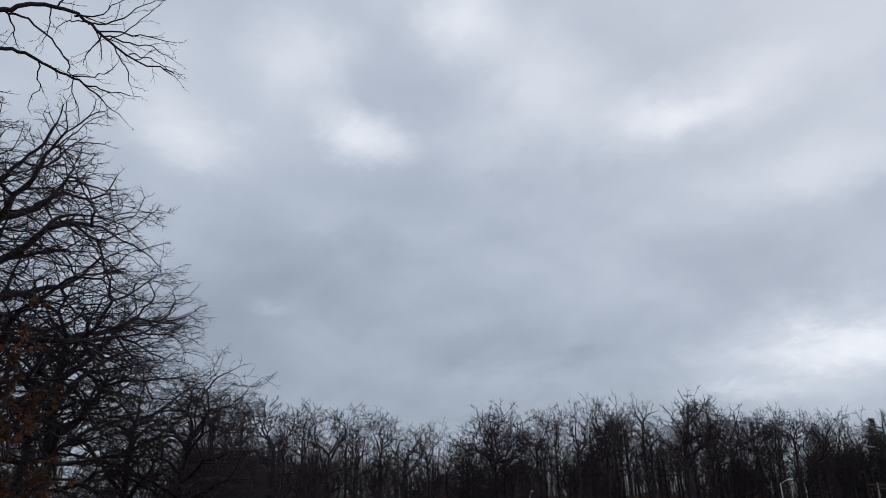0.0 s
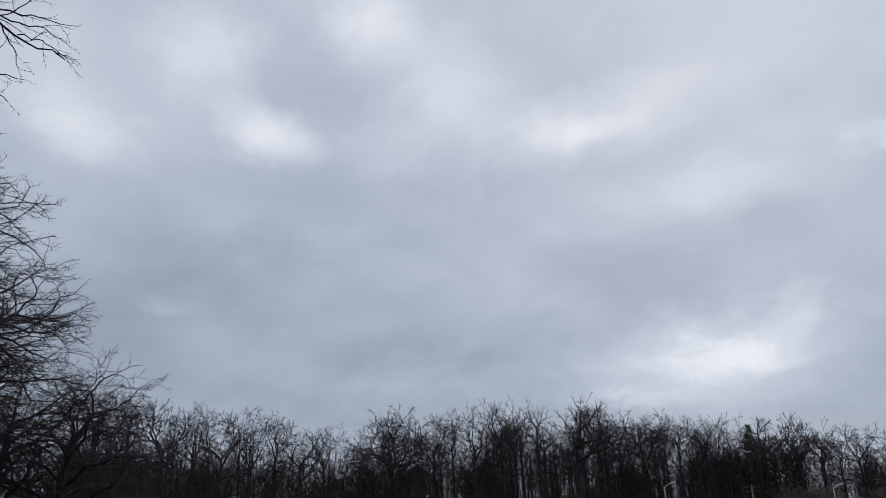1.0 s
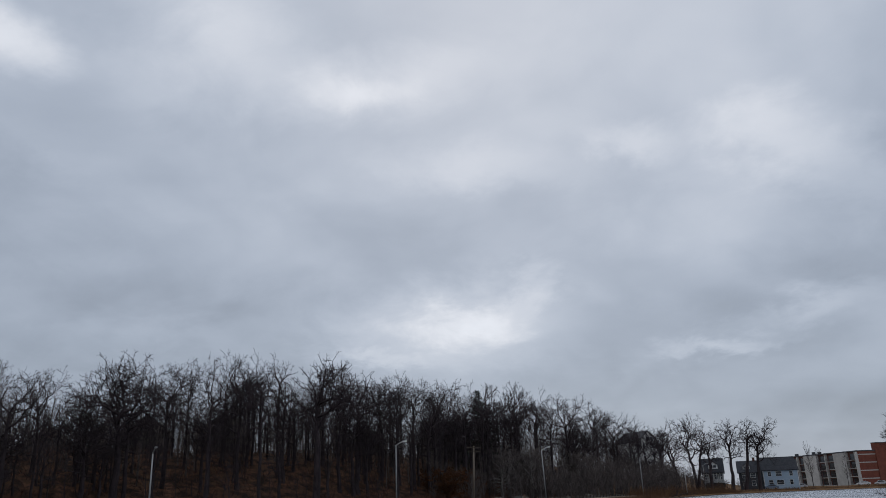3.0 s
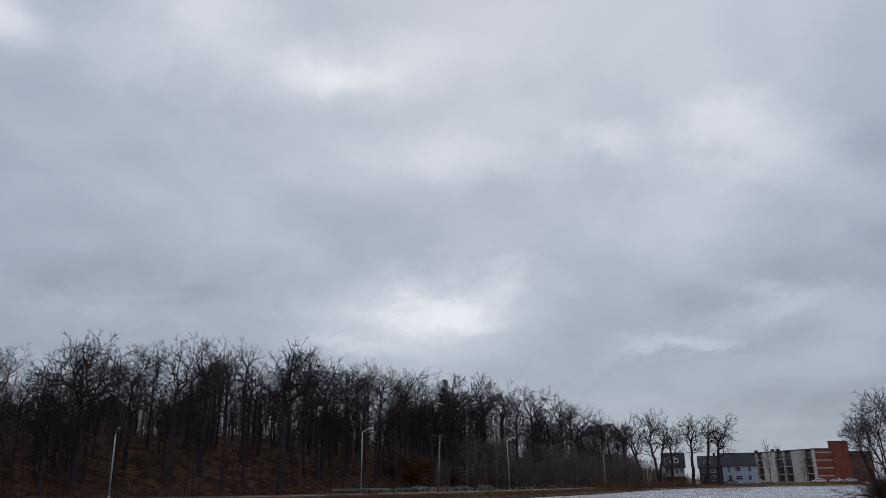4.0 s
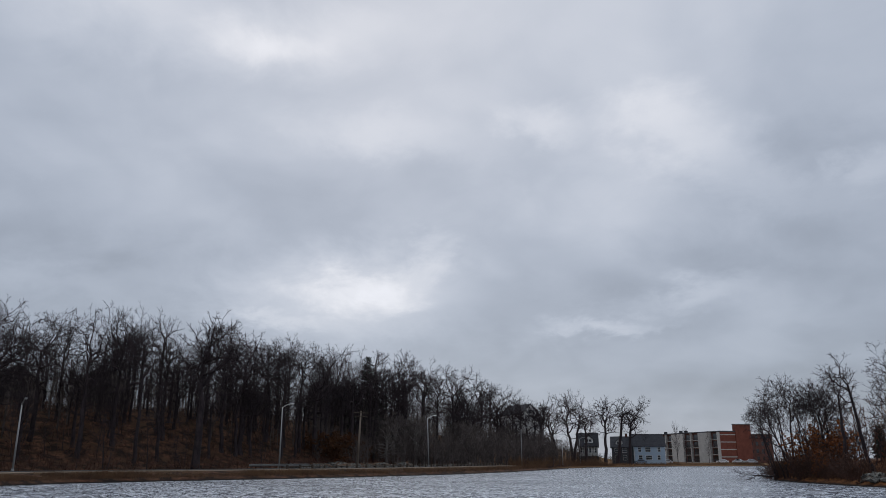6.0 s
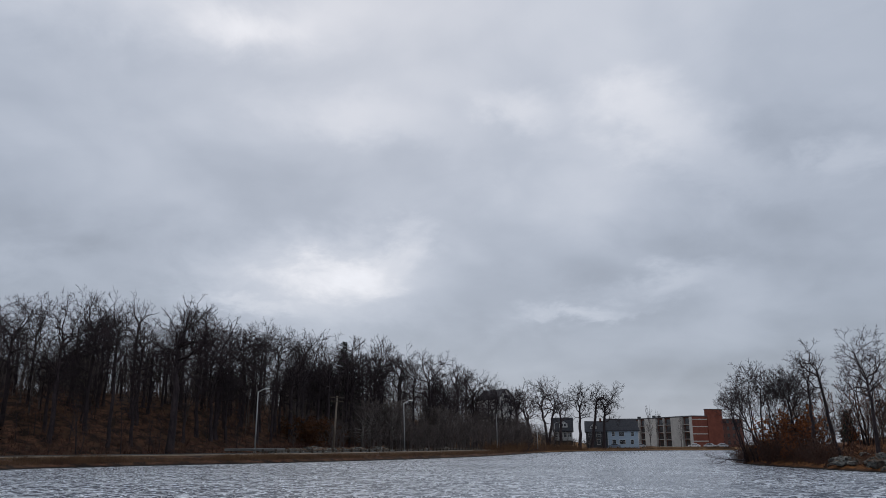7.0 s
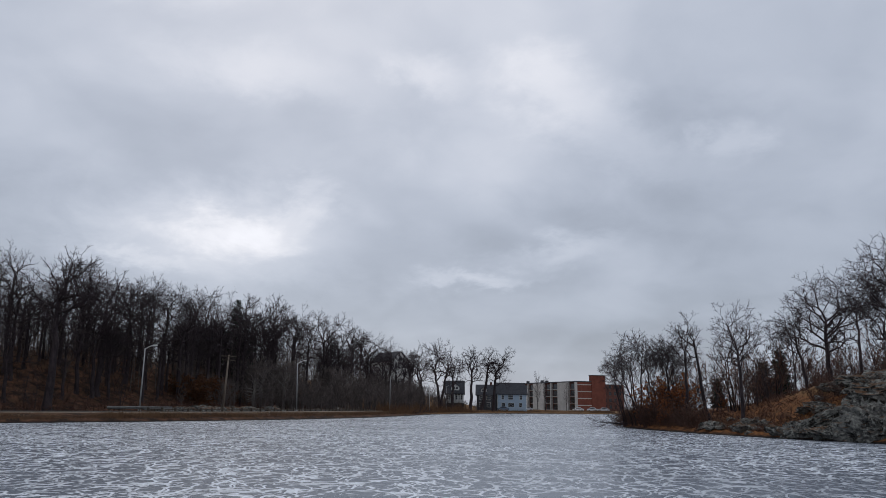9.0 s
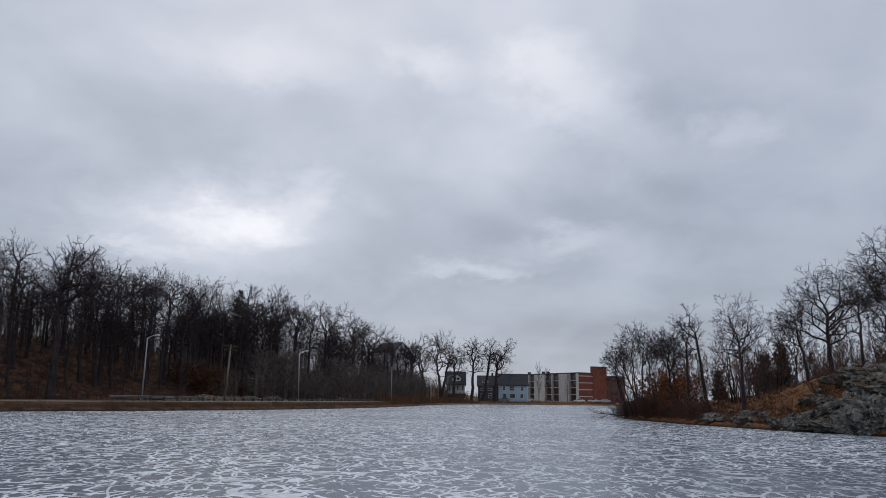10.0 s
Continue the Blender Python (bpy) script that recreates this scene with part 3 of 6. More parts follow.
def habit(**over):
    S = dict(seg=[9, 6, 3, 2, 1], wob=[0.06, 0.14, 0.18, 0.18, 0.2], up=[0.06, 0.07, 0.03, 0.01, 0.0],
             taper=[0.5, 0.35, 0.45, 0.5, 0.0], kids=[7, 7, 5, 4, 0], start=[0.42, 0.25, 0.2, 0.15, 0.1],
             ang=[46, 48, 50, 48, 40], ratio=[0.9, 0.46, 0.46, 0.45, 0.5], short=[0.25, 0.35, 0.3, 0.2, 0.3],
             sides=[7, 4, 3, 3, 3], last=4, trunk_levels=1, thin=0.6, rmin=0.028)
    S.update(over)
    return S


def make_tree(name, seed, H, r, S, label, lean=(0, 0), stems=1, bark=None, twig=None, category="tree", trunk_share=0.5):
    """A bare tree about H metres high, as a thing with a trunk and a crown."""
    rng = random.Random(seed)
    wood = [([], []), ([], [])]
    for k in range(stems):
        a = rng.uniform(0, 6.28)
        out = 0.0 if stems == 1 else rng.uniform(0.12, 0.42)
        d = Vector((lean[0] + out * math.cos(a), lean[1] + out * math.sin(a), 1)).normalized()
        foot = Vector((out * 0.8 * math.cos(a), out * 0.8 * math.sin(a), -0.3))
        size = 1.0 if k == 0 else rng.uniform(0.65, 1.0)
        grow(wood, rng, foot, d, H * trunk_share * size, r * size, 0, S)
    top = max(v[2] for v in wood[1][0])
    scale = H / top
    thing = new(name)
    for pname, (verts, faces), mat in (("trunk", wood[0], bark or BARK), ("crown", wood[1], twig or TWIG)):
        verts = [(x * scale, y * scale, z * scale) for x, y, z in verts]
        part(pname, mesh_of(pname, verts, faces, mat, smooth=True), mat, thing)
    return tagged(thing, label, category)


def limb_tree(name, seed, H, label, lo=0.3, w=0.3, bole=0.32, top=0.55, limbs=6, angle=(22, 62), lift=0.05, r0=0.018, tip=0.022, gap=0.95,
              lean=(0.0, 0.0), shift=(0.0, 0.0), stems=1, wob=0.2, bark=None, twig=None, skew=0.0, rise=0.06, flat=1.0, fork=54, spurs=0.38):
    """A bare tree H metres high. A trunk forks into limbs that reach for a domed outline between lo and H (shares), w wide, moved by shift (shares);
    each limb forks again and again and ends in tufts of twigs. angle: the limbs' slant from upright, in degrees, from the uppermost to the lowest.
    gap: a tuft's length in metres; rise, flat: how far shoots turn upwards, and how far they spread level."""
    rng = random.Random(seed)
    gauss, uniform = rng.gauss, rng.uniform
    wood = [([], []), ([], [])]
    mid = Vector((shift[0] * H, shift[1] * H, H * (1 + lo) / 2))
    half = Vector((w * H * 1.15, w * H * 1.15, H * (1 - lo) / 2))
    off = Vector((seed * 1.7, seed * 0.6, 3.0))

    def reach(p, d):
        """How far the outline lies from p in the direction d; it bulges and dips."""
        a = Vector(((p.x - mid.x) / half.x, (p.y - mid.y) / half.y, (p.z - mid.z) / half.z))
        b = Vector((d.x / half.x, d.y / half.y, d.z / half.z))
        qa, qb, qc = b.dot(b), a.dot(b), a.dot(a) - 1.0
        disc = qb * qb - qa * qc
        if disc <= 0:
            return 0.0
        far = (math.sqrt(disc) - qb) / qa
        out = a + b * far
        far *= 0.92 + 0.30 * noise.noise(out * 1.5 + off)
        return max(far, 0.0)

    def twig_out(p, d, length, r):
        u, v = side_frame(d)
        verts, faces = wood[1]
        n = len(verts)
        e = p + d * length
        for k in range(3):
            verts.append((p + u * (r * math.cos(2.094 * k)) + v * (r * math.sin(2.094 * k)))[:])
            faces.append((n + k, n + (k + 1) % 3, n + 3))
        verts.append(e[:])

    def side_twig(p, d, length):
        u, v = side_frame(d)
        a, f = radians(gauss(44, 10)), uniform(0, 6.28)
        cd = d * math.cos(a) + (u * math.cos(f) + v * math.sin(f)) * math.sin(a)
        twig_out(p, Vector((cd.x, cd.y, cd.z * flat + rise)).normalized(), length, tip * 0.8)

    def branch(p, d, span, r, lev):
        """A piece of wood that runs on for span metres and forks on its way out."""
        if span < gap or lev > 12:
            length = gap * uniform(0.7, 1.25)
            twig_out(p, d, length, tip * 0.9)
            for t in (0.15, 0.4, 0.65):
                side_twig(p + d * (length * t), d, length * uniform(0.4, 0.75))
            return
        length = min(max(span * 0.24, gap * uniform(1.3, 2.2)), span)
        n = 4 if lev == 1 else 3 if r > 2.5 * tip else 2
        pts, rad, end = [p], [r], max(r * 0.84, tip)
        for i in range(n):
            d = Vector((d.x + gauss(0, wob), d.y + gauss(0, wob), d.z + gauss(0, wob) + lift)).normalized()
            p = p + d * (length / n)
            pts.append(p)
            rad.append(r + (end - r) * (i + 1) / n)
        tube(*wood[0 if lev <= 2 else 1], pts, rad, 6 if lev <= 2 else 4 if r > 3 * tip else 3)
        if r < 3 * tip:
            for k in range(2):
                side_twig(pts[rng.randrange(1, n)], d, gap * uniform(0.5, 1.0))
        rest = span - length
        u, v = side_frame(d)
        f = uniform(0, 6.28)
        first = uniform(0.3, 0.7)
        shoots_out = [(1.0, radians(gauss(fork * (1 - first) * 1.2, 6)), f, uniform(0.86, 1.08), 0.80 + 0.12 * (1 - first)),
                      (1.0, radians(gauss(fork * first * 1.6, 8)), f + math.pi + gauss(0, 0.4), uniform(0.7, 1.0), 0.62 + 0.12 * first)]
        if rng.random() < spurs:
            shoots_out.append((uniform(0.3, 0.9), radians(gauss(58, 12)), f + math.pi / 2 + gauss(0, 0.9), uniform(0.35, 0.75), 0.5))
        if rng.random() < spurs:
            shoots_out.append((uniform(0.2, 0.9), radians(gauss(58, 12)), f - math.pi / 2 + gauss(0, 0.9), uniform(0.35, 0.75), 0.5))
        for t, a, phi, k, thin in shoots_out:
            i = min(int(t * n), n - 1)
            q = pts[i].lerp(pts[i + 1], t * n - i)
            cd = d * math.cos(a) + (u * math.cos(phi) + v * math.sin(phi)) * math.sin(a)
            cd = Vector((cd.x, cd.y, cd.z * flat + rise)).normalized()
            room = min(rest * k, reach(q, cd) * uniform(0.9, 1.1))
            branch(q, cd, room, max(min((r + (end - r) * t) * thin, 0.018 * room + tip), tip), lev + 1)

    for s in range(stems):
        a = uniform(0, 6.28)
        out = 0.0 if stems == 1 else uniform(0.10, 0.26)
        size = 1.0 if s == 0 else uniform(0.8, 1.0)
        foot = Vector((0.25 * s * math.cos(a), 0.25 * s * math.sin(a), -0.4))
        goal = Vector((lean[0] * H * top + out * H * top * math.cos(a), lean[1] * H * top + out * H * top * math.sin(a), H * top * size))
        n, p, pts = 8, foot, [foot]
        for i in range(1, n + 1):
            sway = 0.012 * H * math.sin(math.pi * i / n)
            pts.append(foot.lerp(goal, i / n) + Vector((gauss(0, 0.004 * H) + sway * math.cos(a * 3), gauss(0, 0.004 * H) + sway * math.sin(a * 2), 0)))
        base = r0 * H * size / (stems ** 0.4)
        rad = [base * (1.35 if i == 0 else 1 - 0.6 * max(0.0, i / n - 0.15)) for i in range(n + 1)]
        tube(*wood[0], pts, rad, 9)
        total = max(3, round(limbs / stems ** 0.6))
        phi = uniform(0, 6.28)
        for j in range(total):
            f = 1.0 if j < 3 else 1 - (1 - bole / top) * (j - 2 + uniform(-0.3, 0.3)) / max(1, total - 3)
            f = min(max(f, 0.1), 1.0)
            i = min(int(f * n), n - 1)
            q = pts[i].lerp(pts[i + 1], f * n - i)
            rr = rad[i] + (rad[i + 1] - rad[i]) * (f * n - i)
            phi += 2.1 + gauss(0, 0.35)
            a = radians(angle[0] + (angle[1] - angle[0]) * (1 - f) / (1 - bole / top + 1e-6) * 0.8 + gauss(0, 8) + (angle[1] - angle[0]) * 0.2)
            d = Vector((math.cos(phi) * math.sin(a) + skew, math.sin(phi) * math.sin(a), math.cos(a))).normalized()
            room = reach(q, d) * uniform(0.88, 1.04)
            if room > gap:
                branch(q, d, room, min(rr * uniform(0.6, 0.8), 0.015 * room + 0.12 * rr), 1)
    scale = H / max(v[2] for v in wood[1][0])
    thing = new(name)
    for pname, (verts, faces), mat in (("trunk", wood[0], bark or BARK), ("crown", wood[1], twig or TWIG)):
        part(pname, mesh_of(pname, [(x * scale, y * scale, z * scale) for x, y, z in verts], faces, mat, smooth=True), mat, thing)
    return tagged(thing, label, "tree")


def place(proto, az, d, top_el=None, high=None, turn=None, base_high=20.0, group="", label="", sink=0.1, wide=1.0):
    """A copy of a tree on the ground in a direction, scaled to reach an elevation or a height."""
    p = on_land(az, d, sink)
    if high is None:
        high = 2.0 + d * math.tan(radians(top_el)) - p.z
    k = high / base_high
    turn = random.uniform(0, 360) if turn is None else turn
    m = Matrix.Translation(p) @ Matrix.Rotation(radians(turn), 4, "Z") @ Matrix.Diagonal((k * wide, k * wide, k, 1))
    ob = copy_thing(proto, m)
    return tagged(ob, label, group=group)


def discard(ob):
    for o in list(ob.children_recursive) + [ob]:
        bpy.data.objects.remove(o)


def inland(az, s):
    """How far out, in a direction, the land lies s metres behind the shore for good."""
    d = np.arange(40.0, 420.0, 1.0)
    far = shore_distance(d * math.sin(radians(az)), d * math.cos(radians(az)))
    ice = np.where(far < s)[0]
    return float(d[ice[-1]] + 1) if len(ice) else 40.0


def woods():
    rng = random.Random(7)
    label = "tall bare deciduous tree with dark bark on the hillside"
    protos = []
    # broad oaks, then narrower forest trees
    for i, (lo, w, bole, top, limbs, slant) in enumerate(((0.30, 0.31, 0.34, 0.58, 11, (34, 80)), (0.36, 0.29, 0.36, 0.60, 10, (32, 74)), (0.28, 0.35, 0.30, 0.52, 11, (36, 84)),
                                                          (0.30, 0.23, 0.32, 0.68, 11, (28, 66)), (0.36, 0.21, 0.38, 0.70, 10, (26, 62)), (0.28, 0.26, 0.30, 0.62, 11, (30, 70)))):
        protos.append(limb_tree("bare_tree", 100 + i, 20.0, label, lo, w, bole, top, limbs, slant, r0=0.0165, tip=0.0235, gap=0.70, lift=0.02))
    broad, slender = protos[:3], protos[3:]
    tops = ([-62, -57, -51.7, -46, -43.5, -41, -38.6, -36.7, -33.2, -30, -27, -24.5, -22, -19, -15, -12, -8.6, -5.2, -2.5],
            [12.4, 11.2, 10.0, 8.7, 9.7, 10.6, 10.5, 9.8, 10.8, 10.7, 10.9, 10.0, 8.8, 8.4, 7.7, 8.1, 7.0, 5.4, 4.8])

    ways = np.arange(-64, 0.5, 1.0)
    deep = [inland(a, 21.5) for a in ways]

    def depth(az):
        return float(np.interp(az, ways, deep))

    def crest_el(az):
        return float(np.interp(az, *tops))

    group = "bare trees of the hillside wood"
    # the tall ones that make the skyline: direction, top, how broad, how far in
    for az, el, wide, back in ((-60.6, 11.6, 0.9, 12), (-58.6, 11.4, 0.8, 5), (-56.3, 11.1, 1.0, 9), (-54.3, 10.4, 0.8, 16), (-52.4, 10.4, 1.0, 4), (-50.4, 10.0, 0.8, 10),
                               (-48.6, 9.9, 0.9, 15), (-46.9, 9.5, 1.0, 6), (-45.3, 9.2, 0.8, 18), (-37.3, 9.9, 0.9, 12), (-35.9, 9.7, 0.8, 20), (-34.3, 10.6, 0.75, 5),
                               (-32.3, 10.5, 0.8, 9), (-30.9, 10.5, 0.7, 3), (-29.6, 10.4, 0.8, 15), (-23.9, 9.6, 1.0, 8), (-22.3, 8.9, 0.9, 16), (-21.1, 8.8, 0.7, 6),
                               (-19.9, 8.5, 0.8, 12), (-18.7, 8.4, 0.9, 8), (-17.5, 8.3, 0.8, 18), (-16.2, 8.1, 0.9, 10), (-14.5, 7.9, 0.8, 22), (-11.0, 7.6, 0.9, 9),
                               (-9.9, 7.1, 0.8, 5), (-8.8, 6.9, 1.0, 12), (-7.7, 6.4, 0.8, 7), (-6.6, 6.0, 0.9, 12), (-5.5, 5.6, 0.9, 5), (-4.4, 5.2, 0.8, 14)):
        place(rng.choice(broad if rng.random() < 0.62 else slender), az, depth(az) + back, top_el=el * 1.03, group=group, turn=rng.uniform(0, 360), wide=wide * rng.uniform(0.95, 1.15))
    # the ones between and behind
    for k in range(56):
        az = rng.uniform(-62, -3.5)
        d = depth(az) + rng.uniform(2, 50)
        place(rng.choice(slender if rng.random() < 0.7 else broad), az, d, top_el=crest_el(az) * rng.uniform(0.62, 0.88), group=group,
              turn=rng.uniform(0, 360), wide=rng.uniform(0.75, 1.05))
    # a lower storey, thickest at the near end
    for k in range(84):
        az = rng.uniform(-63, -44) if k < 40 else rng.uniform(-44, -4)
        place(rng.choice(protos), az, depth(az) + rng.uniform(3, 26), top_el=crest_el(az) * rng.uniform(0.40, 0.70), group=group, turn=rng.uniform(0, 360), wide=rng.uniform(1.0, 1.35))
    # the great spreading ones that stand over the rest
    big = limb_tree("bare_tree", 131, 22.0, "great spreading bare oak above the other hillside trees", 0.36, 0.32, 0.38, 0.54, 11, (30, 80), r0=0.021, tip=0.026, gap=0.64,
                    shift=(0.10, 0.0), skew=0.15)
    place(big, -26.9, 116, top_el=10.8, base_high=22.0, turn=0, group=group)
    discard(big)
    big = limb_tree("bare_tree", 133, 21.0, "broad round-headed bare oak among hillside trees", 0.32, 0.37, 0.30, 0.48, 13, (32, 84), r0=0.022, tip=0.026, gap=0.62)
    place(big, -40.4, 112, top_el=10.8, base_high=21.0, turn=200, group=group)
    place(big, -12.8, 166, top_el=8.2, base_high=21.0, turn=120, group=group, wide=0.8)
    discard(big)
    # before the houses on the hill
    for az in (-45.4, -44.2, -42.5, -39.6, -38.2, -34.2, -33.0, -31.6, -30.4, -29.2, -25.3, -24.2, -23.0, -18.6, -17.8, -17.0, -16.2):
        a = az + rng.uniform(-0.4, 0.4)
        place(rng.choice(protos), a, depth(a) + rng.uniform(6, 26), top_el=crest_el(a) * rng.uniform(0.62, 0.9), group=group,
              turn=rng.uniform(0, 360), wide=rng.uniform(0.8, 1.0))
    # at the low end of the wood
    for k in range(12):
        a = rng.uniform(-9.5, -3.6)
        place(rng.choice(protos), a, depth(a) + rng.uniform(0, 22), top_el=crest_el(a) * rng.uniform(0.6, 0.92), group=group,
              turn=rng.uniform(0, 360), wide=rng.uniform(0.9, 1.2))
    # where the crowns close up along the brow
    close = random.Random(73)
    for k in range(34):
        a = close.uniform(-34, -9)
        place(close.choice(slender), a, depth(a) + close.uniform(8, 40), top_el=crest_el(a) * close.uniform(0.72, 0.93), group=group,
              turn=close.uniform(0, 360), wide=close.uniform(0.9, 1.2))
    # thin young trees under them
    thin = habit(seg=[4, 2, 1, 1], kids=[6, 3, 1, 0], start=[0.25, 0.2, 0.1, 0.1], ang=[40, 40, 40, 40], last=3, sides=[4, 3, 3, 3],
                 taper=[0.3, 0.4, 0.4, 0], ratio=[0.42, 0.5, 0.5, 0.5], trunk_levels=0, rmin=0.026)
    young = [make_tree("young_tree", 150 + i, 8.0, 0.08, thin, "thin young bare tree in the undergrowth of the wood", stems=1 + i % 2,
                       twig=TWIG if i != 2 else TWIG_RED, trunk_share=0.8) for i in range(4)]
    for k in range(70):
        az = rng.uniform(-60, -1.0)
        d = depth(az) - 4 + rng.uniform(0, 1) ** 1.5 * 45
        place(rng.choice(young), az, d, high=rng.uniform(4.0, 10.0), base_high=8.0, group="young trees of the wood", turn=rng.uniform(0, 360))
    for ob in protos:
        discard(ob)
    # trees past counting behind them, over the brow
    far = habit(seg=[4, 3, 1, 1], kids=[6, 5, 3, 0], start=[0.4, 0.2, 0.1, 0.1], ang=[38, 44, 44, 40], last=3, sides=[4, 3, 3, 3],
                taper=[0.5, 0.4, 0.4, 0], ratio=[0.8, 0.5, 0.5, 0.5], rmin=0.03, trunk_levels=9)
    wood = [([], []), ([], [])]
    spots = [(rng.uniform(-63, -4), rng.uniform(0, 1)) for k in range(230)]
    for az, q in spots:
        p = on_land(az, depth(az) + 22 + 75 * q, 0.4)
        d = p.to_2d().length
        top = (2 + d * math.tan(radians(crest_el(az) * rng.uniform(0.5, 0.82))) - p.z)
        grow(wood, rng, p, UP, top * 0.48, 0.15, 0, far)
    tagged(new("far_wood", mesh_of("far_wood", *wood[0], TWIG)), "dense bare woodland over the brow of the hill", "woodland", kind="stuff")
    # brush and fallen sticks on the slope
    verts, faces = [], []
    spots = [(rng.uniform(-64, -1.5), rng.uniform(0, 1) ** 1.3) for k in range(10500)]
    xy = [polar(az, depth(az) - 3 + 70 * q) for az, q in spots]
    zs = land(np.array([p.x for p in xy]), np.array([p.y for p in xy]))
    for p, z in zip(xy, zs):
        p.z = z - 0.05
        h = rng.uniform(0.3, 1.9)
        tip = p + Vector((rng.gauss(0, 0.6) * h, rng.gauss(0, 0.6) * h, h))
        tube(verts, faces, [p, tip], [rng.uniform(0.03, 0.07), 0.0], 3)
        mid = p.lerp(tip, 0.4)
        for q in range(3):
            tube(verts, faces, [mid, mid + Vector((rng.gauss(0, 0.5), rng.gauss(0, 0.5), rng.uniform(0.1, 0.9))) * h * 0.7], [0.035, 0.0], 3)
    low = habit(seg=[3, 2, 1, 1], kids=[5, 4, 3, 0], start=[0.2, 0.2, 0.1, 0.1], ang=[34, 42, 46, 40], last=3, sides=[4, 3, 3, 3],
                taper=[0.4, 0.4, 0.4, 0], ratio=[0.6, 0.5, 0.5, 0.5], rmin=0.03, trunk_levels=9)
    wood = [([], []), ([], [])]
    for k in range(360):
        az = rng.uniform(-19, 0.3) if k < 210 else rng.uniform(-13, -1)
        p = on_land(az, float(np.interp(az, [-19, -15, -10, -5, -2, 1], [126, 130, 146, 182, 218, 266])) + 6 + rng.uniform(0, 1) ** 1.4 * 34, 0.4)
        grow(wood, rng, p, UP, rng.uniform(2.0, 4.6) * (1.55 if az > -8 else 1.0), 0.08, 0, low)
    pole = habit(seg=[3, 2, 1], kids=[9, 3, 0], start=[0.2, 0.15, 0.1], ang=[36, 42, 40], last=2, sides=[4, 3, 3], wob=[0.05, 0.16, 0.2],
                 taper=[0.3, 0.4, 0], ratio=[0.34, 0.5, 0.5], rmin=0.026, trunk_levels=9)
    slope = [([], []), ([], [])]
    for k in range(440):
        az = rng.uniform(-62, -6) if k < 300 else rng.uniform(-62, -44)
        p = on_land(az, depth(az) + 12 + rng.uniform(0, 1) * 66, 0.4)
        grow(slope, rng, p, UP, rng.uniform(4.5, 10.5), rng.uniform(0.08, 0.19), 0, pole)
    crest = habit(seg=[3, 2, 1], kids=[8, 5, 0], start=[0.05, 0.1, 0.1], ang=[32, 44, 40], last=2, sides=[3, 3, 3], wob=[0.06, 0.18, 0.2],
                  taper=[0.3, 0.4, 0], ratio=[0.5, 0.5, 0.5], rmin=0.034, trunk_levels=9)
    for k in range(250):
        az = rng.uniform(-63, -8)
        p = on_land(az, depth(az) + rng.uniform(22, 58), 0.4)
        grow(slope, rng, p, UP, rng.uniform(2.2, 5.0), rng.uniform(0.06, 0.1), 0, crest)
    # more of both where the brow would show the sky between the boles
    more = random.Random(71)
    for k in range(230):
        az = more.uniform(-44, -9) if k < 170 else more.uniform(-14, -4.5)
        p = on_land(az, depth(az) + more.uniform(14, 62), 0.4)
        d = p.to_2d().length
        top = 2 + d * math.tan(radians(crest_el(az) * more.uniform(0.42, 0.70))) - p.z
        grow(slope, more, p, UP, max(top, 3.0) * 0.78, more.uniform(0.07, 0.15), 0, pole if k % 3 else crest)
    tagged(new("thicket", mesh_of("thicket", *slope[0], TWIG_GREY)), "crowded thin grey bare saplings on the wooded slope", "thicket", kind="stuff")
    tagged(new("thicket", mesh_of("thicket", *wood[0], TWIG_GREY)), "dense grey-brown thicket of bare saplings behind the road", "thicket", kind="stuff")
    tagged(new("undergrowth", mesh_of("undergrowth", verts, faces, TWIG_RED)), "bare brown brush and sticks covering the wooded slope", "undergrowth", kind="stuff")
    return young


